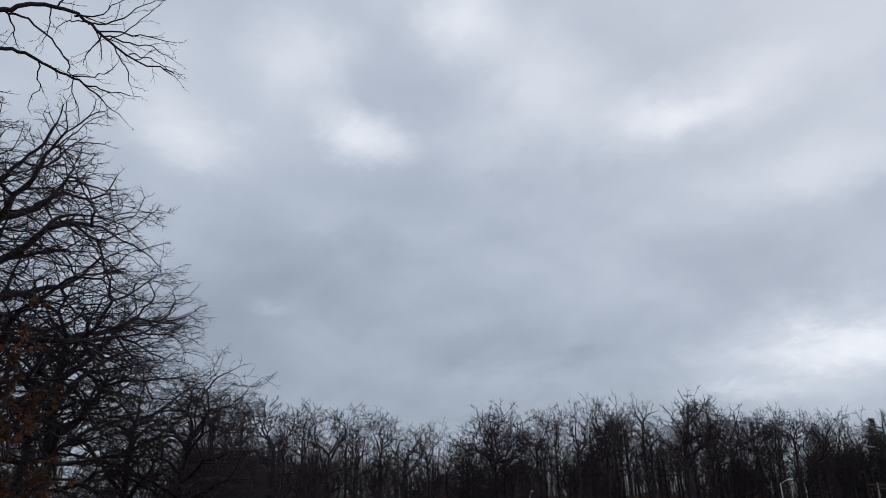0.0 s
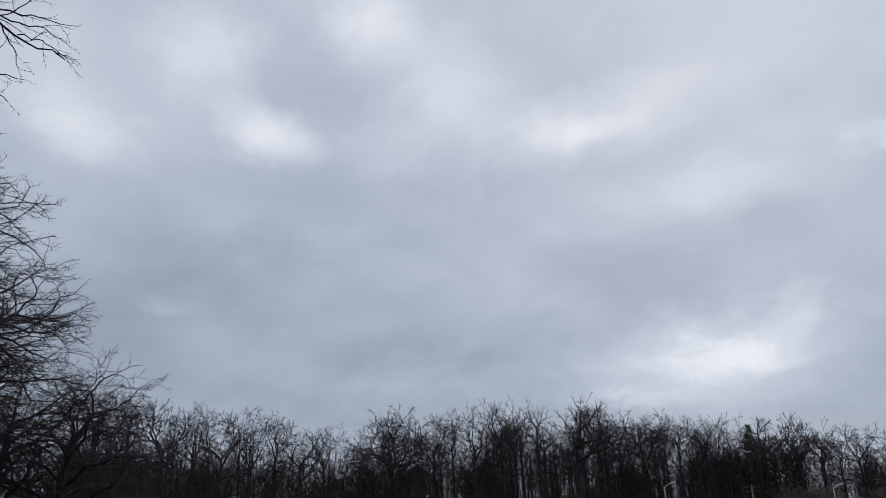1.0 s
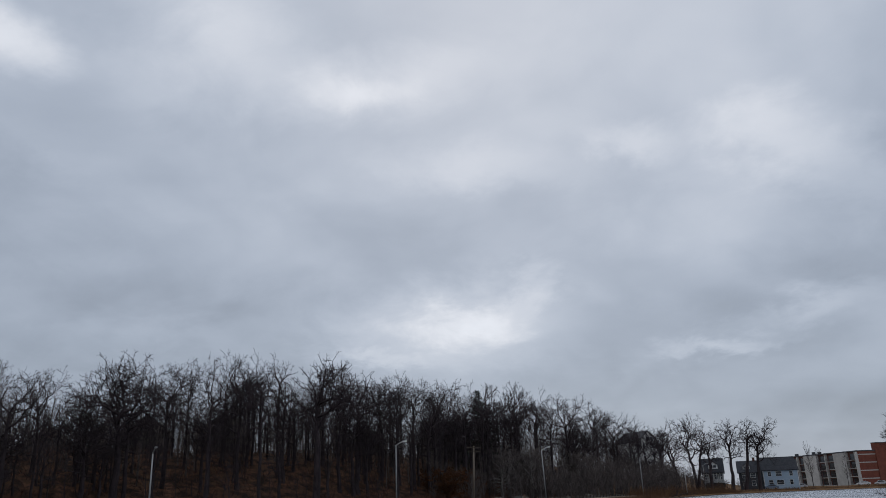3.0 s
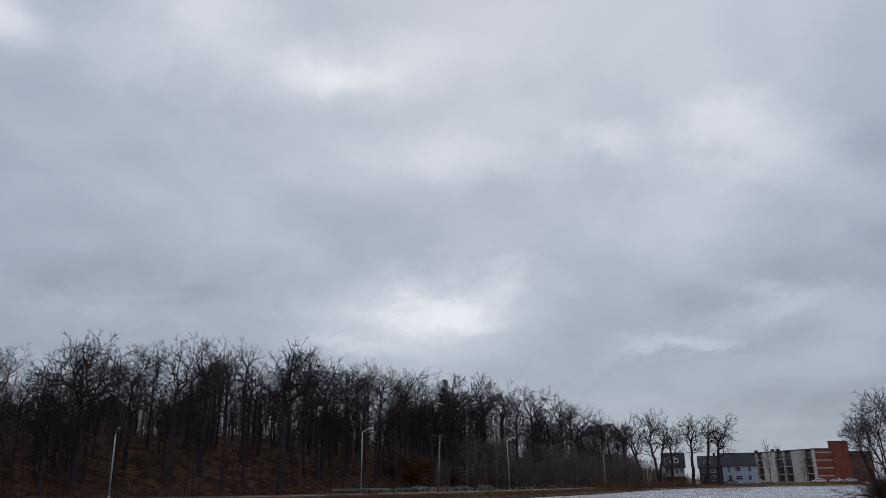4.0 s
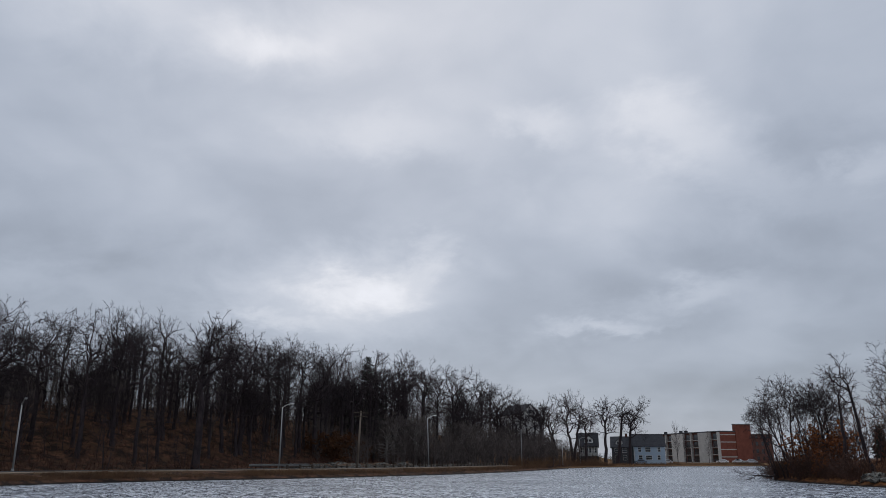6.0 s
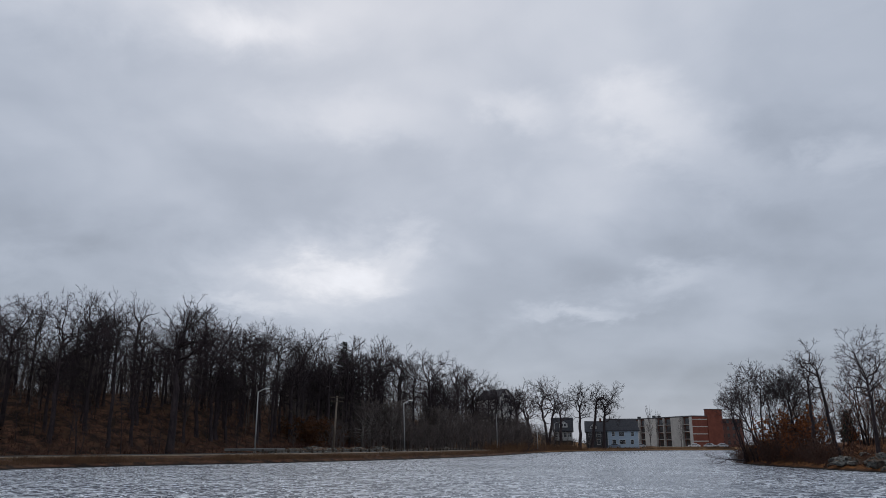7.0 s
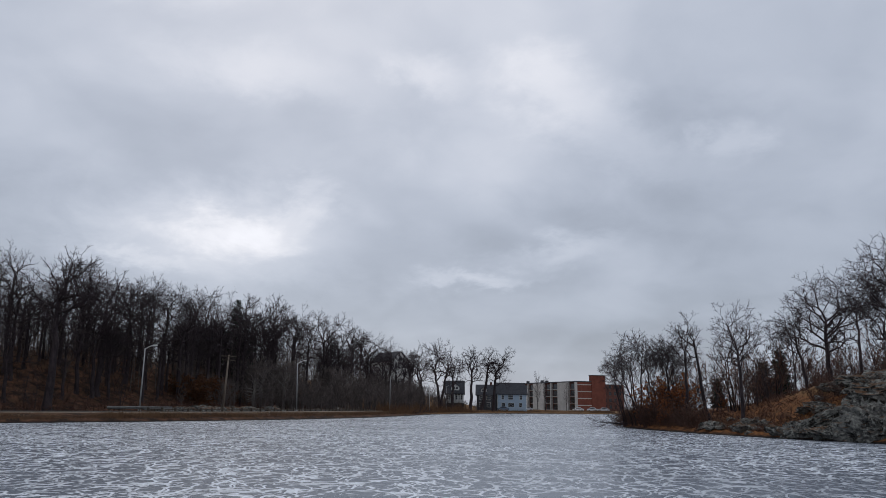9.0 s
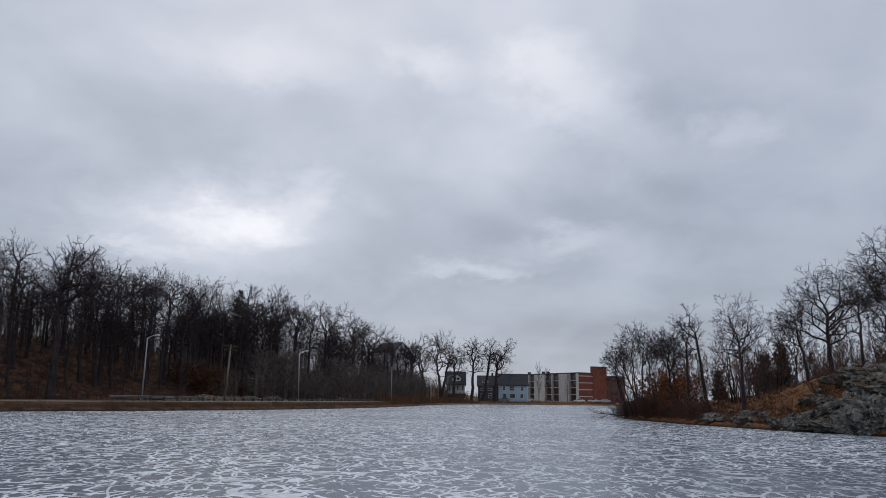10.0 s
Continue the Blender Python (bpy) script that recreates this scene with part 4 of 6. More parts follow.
def dead_wood():
    """A broken trunk that leans by the road, and branches fallen from the bank onto the ice."""
    rng = random.Random(88)
    thing = new("broken_trunk")
    thing.location = on_land(-9.4, inland(-9.4, 19.5), 0.1)
    v, f = bar_bm([(0, 0, -0.2), (0.9, 0.1, 1.3), (2.2, 0.2, 3.4)], [0.16, 0.13, 0.07], 8)
    part("trunk", mesh_of("trunk", v, f, BARK_GREY, smooth=True), BARK_GREY, thing)
    v, f = bar_bm([(0.5, 0.05, 0.6), (-0.6, 0.0, 1.5), (-2.2, 0.1, 2.0)], [0.10, 0.08, 0.03], 7)
    part("branch", mesh_of("branch", v, f, BARK_GREY, smooth=True), BARK_GREY, thing)
    tagged(thing, "pale broken tree trunk leaning beside the road", "dead tree")
    S = habit(seg=[5, 3, 2, 1], kids=[9, 5, 3, 0], start=[0.15, 0.2, 0.1, 0.1], ang=[44, 44, 44, 40], last=3, sides=[6, 4, 3, 3], taper=[0.3, 0.4, 0.4, 0],
              up=[0.0, 0.05, 0.05, 0.02], ratio=[0.5, 0.5, 0.5, 0.5], trunk_levels=0, rmin=0.02)
    for az, d, turn, length in ((-2.7, 204, 20, 6.5), (-2.2, 209, -15, 5.0), (-3.3, 196, 10, 4.5), (13.2, 89.5, 190, 3.0)):
        wood = [([], []), ([], [])]
        a = radians(turn)
        grow(wood, rng, Vector((0, 0, 0.35)), Vector((math.cos(a), math.sin(a) * 0.4, -0.02)).normalized(), length, 0.09, 0, S)
        branch = new("fallen_branch")
        branch.location = polar(az, d) + Vector((0, 0, 0.02))
        for pname, (verts, faces) in (("trunk", wood[0]), ("crown", wood[1])):
            part(pname, mesh_of(pname, [(x, y, max(z, 0.0)) for x, y, z in verts], faces, BARK, smooth=True), BARK, branch)
        tagged(branch, "dark fallen branch lying at the edge of the ice", "branch", "fallen branches")


def far_trees(young):
    rng = random.Random(21)
    label = "bare tree standing by houses beyond the ice"
    # direction, distance, top, outline's foot and half width, where the trunk forks, lean of the trunk, shift of the crown, stems
    for i, (az, d, el, lo, w, bole, top, lean, shift, stems) in enumerate((
            (-1.3, 262, 4.9, 0.22, 0.25, 0.24, 0.46, -0.06, -0.06, 2), (-0.1, 268, 5.15, 0.22, 0.28, 0.22, 0.46, 0.04, 0.03, 2), (2.12, 281, 4.65, 0.34, 0.31, 0.40, 0.55, 0.02, 0.0, 1),
            (2.88, 288, 4.6, 0.45, 0.20, 0.44, 0.62, 0.17, 0.17, 1), (3.85, 284, 4.55, 0.32, 0.32, 0.36, 0.56, 0.06, 0.16, 1), (-2.3, 240, 4.7, 0.28, 0.28, 0.26, 0.5, 0.0, 0.0, 1),
            (0.8, 276, 4.0, 0.3, 0.24, 0.3, 0.5, 0.0, 0.0, 1), (-3.2, 250, 4.6, 0.3, 0.25, 0.3, 0.5, 0.0, 0.0, 2))):
        t = limb_tree("bare_tree", 300 + i, 20.0, label, lo, w, bole, top, 10, (26, 74), 0.02, 0.024, 0.03, 0.72, lean=(lean, 0.0), shift=(shift, 0.0), stems=stems, skew=shift)
        place(t, az, d, top_el=el, group="bare trees beyond the ice", turn=0)
        discard(t)
    small = [limb_tree("small_tree", 340 + i, 9.0, "small grey-barked bare tree beside the road", 0.16, 0.36, 0.2, 0.5, 10, (30, 82), 0.03, 0.018, 0.024, 0.5, stems=1 + i % 2,
                       bark=BARK_GREY, twig=TWIG_GREY) for i in range(3)]
    for k in range(36):
        az = rng.uniform(-14, -0.6)
        place(small[k % 3], az, inland(az, 19.5) + rng.uniform(-2, 16), high=rng.uniform(6.5, 11.5), base_high=9.0, group="small grey trees beside the road", turn=rng.uniform(0, 360))
    for az, d, h in ((-4.9, 262, 13), (-4.3, 258, 11), (-3.6, 256, 11.5), (-3.0, 262, 12), (-2.5, 255, 11), (-4.0, 250, 9), (-3.3, 246, 8.5), (-2.0, 258, 10), (-5.4, 250, 12), (-6.0, 246, 12), (-4.9, 270, 13.0), (-2.7, 264, 12), (-5.0, 256, 12.5), (-2.2, 262, 12)):
        place(small[int(h) % 3], az, d, high=h * 0.9, base_high=9.0, group="small grey trees beside the road", turn=rng.uniform(0, 360))
    for az, h in ((-0.5, 6.5), (-0.1, 6.0), (0.25, 5.0), (0.9, 3.0), (1.3, 3.4), (1.8, 4.0), (-1.0, 7.0), (2.5, 3.0), (2.9, 3.6), (-1.6, 6.0)):
        place(small[int(h * 7) % 3], az, inland(az, 12.0) + rng.uniform(0, 5), high=h, base_high=9.0, group="small grey trees beside the road", turn=rng.uniform(0, 360), wide=1.25)
    for az, s_in, h, n, wide in ((-13.6, 19.0, 8.6, 0, 1.15), (-6.25, 19.5, 10.5, 1, 0.8), (-5.95, 20.5, 9.5, 2, 0.8), (-10.0, 22.0, 7.5, 0, 1.0), (-8.1, 19.0, 6.0, 2, 0.7)):
        place(small[n], az, inland(az, s_in), high=h, base_high=9.0, group="small grey trees beside the road", turn=40 * n, wide=wide)
    for t in small:
        discard(t)
    dead_wood()
    slim = habit(seg=[6, 3, 2, 1], kids=[12, 4, 4, 0], start=[0.2, 0.2, 0.1, 0.1], ang=[22, 28, 30, 30], last=3, sides=[5, 3, 3, 3],
                 taper=[0.2, 0.4, 0.4, 0], ratio=[0.3, 0.5, 0.5, 0.5], trunk_levels=0, rmin=0.03, up=[0.05, 0.2, 0.1, 0.05], wob=[0.04, 0.08, 0.1, 0.1])
    for i, (az, el) in enumerate(((7.05, 2.75), (7.6, 2.45), (9.1, 2.0))):
        t = make_tree("slim_tree", 320 + i, 12.0, 0.14, slim, "slim bare tree standing before apartment balconies", trunk_share=0.95)
        place(t, az, 315, top_el=el, base_high=12.0, group="slim trees before the apartments", turn=0)
        discard(t)
    for k in range(26):
        az = rng.uniform(-5.0, 3.5)
        p = on_land(az, float(np.interp(az, [-5, -2, 1, 4], [165, 205, 262, 285])) + rng.uniform(2, 14))
        place(rng.choice(young), az, p.to_2d().length, high=rng.uniform(2.5, 6.0), base_high=8.0, group="young trees of the wood", turn=rng.uniform(0, 360))


def clinging_leaves(rng, thing, count, size, mat, label):
    """Dry leaves, each a folded blade of two faces, hanging on the twigs of a shrub."""
    twigs = [o for o in thing.children if o.name.startswith("crown")][0].data.vertices
    verts, faces = [], []
    for k in range(count):
        p = twigs[rng.randrange(len(twigs))].co.copy()
        d = Vector((rng.gauss(0, 1), rng.gauss(0, 1), rng.gauss(-0.5, 0.8))).normalized()
        u, v = side_frame(d)
        s = size * rng.uniform(0.6, 1.3)
        n = len(verts)
        verts += [p[:], (p + d * s * 0.5 + u * s * 0.3)[:], (p + d * s)[:], (p + d * s * 0.5 - u * s * 0.3 + v * s * 0.12)[:]]
        faces += [(n, n + 1, n + 2), (n, n + 2, n + 3)]
    return part("foliage", mesh_of("foliage", verts, faces, mat), mat, thing, label)


def make_shrub(name, seed, H, r, label, mat, stems=7, leaves=0, leaf_mat=None, leaf=0.14, wide=1.0):
    S = habit(seg=[3, 2, 1, 1], kids=[4, 3, 1, 0], start=[0.15, 0.2, 0.1, 0.1], ang=[38, 40, 42, 40], last=3, sides=[3, 3, 3, 3],
              wob=[0.12, 0.18, 0.2, 0.2], taper=[0.35, 0.4, 0.4, 0], ratio=[0.5, 0.5, 0.5, 0.5], trunk_levels=0, rmin=0.014)
    thing = make_tree(name, seed, H, r, S, label, stems=stems, bark=mat, twig=mat, category="shrub", trunk_share=0.7)
    if leaves:
        rng = random.Random(seed + 5)
        clinging_leaves(rng, thing, leaves, leaf, leaf_mat, "dry clinging leaves")
    return thing


def make_conifer(name, seed, H, width, label, full=0.8):
    """A dark fir: whorls of drooping boughs set with needle sprays."""
    rng = random.Random(seed)
    thing = new(name)
    verts, faces = bar_bm([(0, 0, -0.3), (0, 0, H * 0.5), (0, 0, H * 0.98)], [H * 0.016, H * 0.01, 0.01], 7)
    part("trunk", mesh_of("trunk", verts, faces, BARK, smooth=True), BARK, thing)
    verts, faces = [], []
    z = H * 0.12
    while z < H * 0.97:
        k = 1 - z / H
        reach = width * (k ** full) * rng.uniform(0.7, 1.1) + 0.06
        for b in range(7):
            a = rng.uniform(0, 6.28)
            L = reach * rng.uniform(0.6, 1.1)
            d = Vector((math.cos(a), math.sin(a), rng.uniform(-0.35, 0.1) + max(0.0, 2.6 * (z / H - 0.55))))
            side = Vector((-math.sin(a), math.cos(a), 0))
            n_spray = max(3, int(L / 0.25))
            tube(verts, faces, [Vector((0, 0, z)), Vector((0, 0, z)) + d * L], [0.03, 0.0], 3)
            for q in range(n_spray):
                p = Vector((0, 0, z)) + d * (L * (q + 1) / n_spray)
                w = L * 0.28 * (1.1 - q / n_spray) + min(0.12, L * 0.15)
                for sgn in (-1, 1):
                    tip = p + side * (sgn * w) + d * w * 0.5 + Vector((0, 0, rng.uniform(-0.25, 0.05)))
                    tube(verts, faces, [p, tip], [min(0.11, 0.03 + L * 0.06), 0.0], 3)
        z += H * 0.019 * rng.uniform(0.7, 1.2)
    part("foliage", mesh_of("foliage", verts, faces, NEEDLE), NEEDLE, thing)
    return tagged(thing, label, "conifer")


def point_trees():
    """The rocky point: trees, thicket, shrubs and evergreens."""
    rng = random.Random(33)
    label = "bare tree on a rocky point beside the ice"
    # direction, distance, top, outline's foot and half width, fork, top of the trunk, lean, shift, stems, limbs
    rows = ((19.1, 78, 6.9, 0.46, 0.17, 0.44, 0.62, -0.16, -0.18, 1, 10), (17.6, 79, 5.9, 0.40, 0.17, 0.4, 0.6, 0.0, 0.0, 1, 9), (21.1, 72, 7.8, 0.34, 0.26, 0.38, 0.52, -0.01, 0.0, 1, 12),
            (26.75, 76, 9.6, 0.20, 0.42, 0.18, 0.45, 0.0, 0.02, 1, 17), (25.4, 78, 7.0, 0.30, 0.34, 0.26, 0.5, -0.2, -0.2, 1, 11), (30.4, 72, 11.8, 0.16, 0.42, 0.15, 0.5, 0.0, 0.05, 2, 20),
            (28.6, 92, 8.6, 0.35, 0.24, 0.3, 0.6, 0.0, 0.0, 1, 7), (23.6, 100, 6.0, 0.34, 0.28, 0.3, 0.55, 0.03, 0.0, 1, 7), (20.6, 88, 5.6, 0.34, 0.28, 0.3, 0.55, 0.0, 0.0, 2, 7),
            (34.5, 70, 12.2, 0.2, 0.4, 0.2, 0.5, 0.0, 0.0, 1, 14))
    for i, (az, d, el, lo, w, bole, top, lean, shift, stems, limbs) in enumerate(rows):
        t = limb_tree("bare_tree", 410 + i, 12.0, label, lo, w, bole, top, limbs, (30, 80), 0.02, 0.0185 if w > 0.3 else 0.0145, 0.0125, 0.35 if d < 85 else 0.5, lean=(lean, 0.0), shift=(shift, 0.0),
                      stems=stems, skew=shift, wob=0.15)
        place(t, az, d, top_el=el, base_high=12.0, group="bare trees on the point", turn=0)
        discard(t)
    # leaning stems at the tip
    for i, (az, d, el, lo, w, lx, sx, stems) in enumerate(((14.8, 85, 4.3, 0.35, 0.30, -0.5, -0.42, 1), (14.6, 86, 5.9, 0.3, 0.24, -0.06, -0.05, 2), (15.2, 86, 5.6, 0.25, 0.28, 0.06, 0.08, 3),
                                                         (14.0, 88, 4.8, 0.3, 0.3, -0.12, -0.12, 2), (16.4, 85, 5.2, 0.3, 0.28, 0.02, 0.05, 2),
                                                         (13.5, 90, 4.0, 0.2, 0.34, -0.15, -0.15, 3), (15.6, 90, 4.6, 0.2, 0.34, 0.0, 0.0, 3), (17.0, 88, 4.9, 0.25, 0.3, 0.0, 0.0, 2))):
        t = limb_tree("leaning_tree", 440 + i, 9.0, "leaning bare tree in a thicket at the tip of the point", lo, w, lo, 0.55, 8, (20, 60), 0.03, 0.014, 0.011, 0.31,
                      lean=(lx, 0.0), shift=(sx, 0.0), stems=stems, skew=sx, wob=0.16)
        place(t, az, d, top_el=el, base_high=9.0, group="leaning trees at the tip", turn=0)
        discard(t)
    shrub = make_shrub("bare_shrub", 460, 2.0, 0.02, "tangled bare brown shrub on the bank", TWIG_RED, stems=6)
    for k in range(72):
        az = rng.uniform(12.7, 18.5) if k < 56 else rng.uniform(19, 30)
        d = float(np.interp(az, [13, 15, 18, 21, 24, 27, 30], [91, 81, 72, 66, 62, 60, 58])) + rng.uniform(0.5, 1.0) * (rng.uniform(0, 9) if k < 56 else rng.uniform(6, 14))
        place(shrub, az, d, high=rng.uniform(1.3, 3.8) if k < 56 else rng.uniform(0.8, 1.8), base_high=2.0, group="shrubs on the point", turn=rng.uniform(0, 360))
    for k in range(16):
        az = rng.uniform(24.5, 32)
        place(shrub, az, rng.uniform(62, 74), high=rng.uniform(0.8, 1.9), base_high=2.0, group="shrubs on the point", turn=rng.uniform(0, 360))
    for az, d, h, n in ((15.5, 84, 4.6, 0), (16.3, 83, 5.3, 1), (17.0, 83, 4.2, 2), (14.7, 85, 2.8, 3), (20.0, 100, 2.6, 4), (16.0, 79.5, 2.4, 5), (18.0, 78, 1.6, 6)):
        s = make_shrub("leafy_shrub", 470 + n, 3.0, 0.03, "shrub with clinging rust-red dry leaves", TWIG_RED, stems=6, leaves=950, leaf_mat=LEAF_RED, leaf=0.15)
        place(s, az, d, high=h, base_high=3.0, group="rust-red shrubs", turn=rng.uniform(0, 360))
        discard(s)
    discard(shrub)
    ever = make_conifer("small_conifer", 480, 6.0, 1.9, "dark small evergreen behind the grassy slope", full=0.45)
    for az, d, el in ((19.6, 128, 2.1), (22.6, 140, 3.2), (23.7, 138, 3.9), (30.0, 125, 3.4)):
        place(ever, az, d, top_el=el, base_high=6.0, group="small evergreens", turn=rng.uniform(0, 360), wide=0.95)
    discard(ever)
    fir = make_conifer("fir_tree", 490, 13.0, 3.0, "tall dark fir among bare hillside trees")
    place(fir, -15.1, 172, top_el=7.65, base_high=13.0, turn=0, wide=1.35)
    discard(fir)
    # litter, sticks and tufts on the slope of the point
    verts, faces = [], []
    spots = []
    for k in range(3600):
        az = rng.uniform(17, 33)
        d = float(np.interp(az, [17, 18, 21, 24, 27, 30, 33], [76, 71, 66, 61.5, 59, 57, 55])) + 0.8 + rng.uniform(0, 1) ** 1.2 * 34
        spots.append(polar(az, d))
    zs = land(np.array([p.x for p in spots]), np.array([p.y for p in spots]))
    for p, z in zip(spots, zs):
        p.z = z - 0.05
        h = rng.uniform(0.15, 0.8)
        for q in range(3):
            tube(verts, faces, [p, p + Vector((rng.gauss(0, 0.55), rng.gauss(0, 0.55), rng.uniform(0.3, 1.0))) * h], [rng.uniform(0.015, 0.04), 0.0], 3)
    tagged(new("undergrowth", mesh_of("undergrowth", verts, faces, TWIG_RED)), "low brown brush and sticks on the rocky point", "undergrowth", kind="stuff")
    # backdrop of brush up on the point
    S2 = habit(seg=[4, 2, 1, 1], kids=[6, 3, 2, 0], start=[0.2, 0.2, 0.1, 0.1], ang=[40, 40, 40, 40], last=3, sides=[4, 3, 3, 3],
               taper=[0.3, 0.4, 0.4, 0], ratio=[0.45, 0.5, 0.5, 0.5], trunk_levels=0, rmin=0.026)
    back = [make_tree("young_tree", 500 + i, 5.0, 0.06, S2, "thin young bare tree on top of the point", stems=2 + i, twig=TWIG_RED if i else TWIG, trunk_share=0.8) for i in range(3)]
    for k in range(112):
        az = rng.uniform(21.5, 36) if k < 82 else rng.uniform(15, 23)
        place(rng.choice(back), az, rng.uniform(84, 128) if k < 82 else rng.uniform(84, 100), high=rng.uniform(3.0, 7.5), base_high=5.0,
              group="young trees on the point", turn=rng.uniform(0, 360))
    for ob in back:
        discard(ob)


def near_left_trees():
    """Big oaks on the near western bank, with an arching limb close overhead."""
    label = "large bare oak with dense fine twigs on the near bank"
    group = "large oaks on the near bank"
    # direction, distance, top, outline's foot and half width, shift of the crown, limbs' slant, lean
    for seed, az, d, el, lo, w, shift, slant, lean, limbs in ((610, -87.5, 27, 31.0, 0.12, 0.47, 0.06, (40, 92), 0.06, 24), (611, -77.2, 31, 28.0, 0.10, 0.355, 0.05, (38, 92), 0.06, 26),
                                                              (613, -71.0, 36, 20.5, 0.06, 0.35, 0.03, (34, 90), 0.03, 24), (612, -62.4, 40, 13.8, 0.10, 0.48, 0.10, (32, 86), 0.05, 20),
                                                              (614, -72.5, 42, 18.5, 0.06, 0.38, 0.03, (34, 90), 0.02, 18), (615, -66.0, 44, 14.0, 0.06, 0.44, 0.05, (34, 88), 0.02, 16)):
        t = limb_tree("oak_tree", seed, 18.0, label, lo, w, 0.14, 0.55, limbs, slant, 0.01, 0.017, 0.0100, 0.395, lean=(lean, 0.0), shift=(shift, 0.0), skew=0.16, wob=0.17, rise=0.03, flat=0.62)
        place(t, az, d, top_el=el, base_high=18.0, group=group, turn=0)
        discard(t)
    thick = make_shrub("bare_shrub", 630, 3.0, 0.025, "tangled bare brown shrub on the bank", TWIG, stems=5)
    rng = random.Random(9)
    for k in range(40):
        az = rng.uniform(-80, -50)
        place(thick, az, float(np.interp(az, [-80, -60, -50], [26, 42, 66])) + rng.uniform(-2, 20), high=rng.uniform(2.5, 6.5), base_high=3.0,
              group="shrubs on the near bank", turn=rng.uniform(0, 360))
    discard(thick)
    low = habit(seg=[3, 2, 1, 1], kids=[7, 5, 3, 0], start=[0.2, 0.2, 0.1, 0.1], ang=[34, 42, 46, 40], last=3, sides=[4, 3, 3, 3],
                taper=[0.4, 0.4, 0.4, 0], ratio=[0.6, 0.5, 0.5, 0.5], rmin=0.016, trunk_levels=9)
    wood = [([], []), ([], [])]
    for k in range(230):
        az = rng.uniform(-84, -48) if k < 150 else rng.uniform(-84, -58)
        p = on_land(az, float(np.interp(az, [-84, -60, -48], [44, 60, 82])) + rng.uniform(0, 18), 0.4)
        grow(wood, rng, p, UP, rng.uniform(3.2, 6.6) * (1.0 if k < 150 else 1.25), 0.08, 0, low)
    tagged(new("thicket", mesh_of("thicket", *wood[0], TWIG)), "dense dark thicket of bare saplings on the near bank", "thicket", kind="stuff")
    for az, d, h, n in ((-78.3, 17, 6.0, 0), (-76.4, 18, 4.8, 1), (-74.8, 20, 4.0, 2), (-79.5, 16, 4.6, 3), (-77.0, 16, 3.6, 4)):
        s = make_shrub("leafy_shrub", 640 + n, 4.0, 0.04, "young beech holding brown dry leaves on the near bank", TWIG, stems=7, leaves=8500, leaf_mat=LEAF_BROWN, leaf=0.058)
        place(s, az, d, high=h, base_high=4.0, group="brown-leaved young beeches", turn=70 * n, wide=1.15)
        discard(s)
    for az, s_in, h, n in ((-17.2, 24, 2.6, 0), (-15.9, 26, 3.4, 1), (-14.6, 25, 3.0, 2), (-13.2, 24, 2.4, 3), (-12.3, 27, 3.2, 4), (-17.6, 23, 5.8, 5), (-16.9, 26, 5.2, 6), (-18.4, 28, 4.6, 7)):
        s = make_shrub("leafy_shrub", 660 + n, 3.0, 0.03, "shrub with clinging brown leaves at the foot of the wood", TWIG_RED, stems=6, leaves=2200, leaf_mat=LEAF_BROWN, leaf=0.17)
        place(s, az, inland(az, s_in), high=h, base_high=3.0, group="brown-leaved shrubs of the slope", turn=70 * n, wide=1.4)
        discard(s)


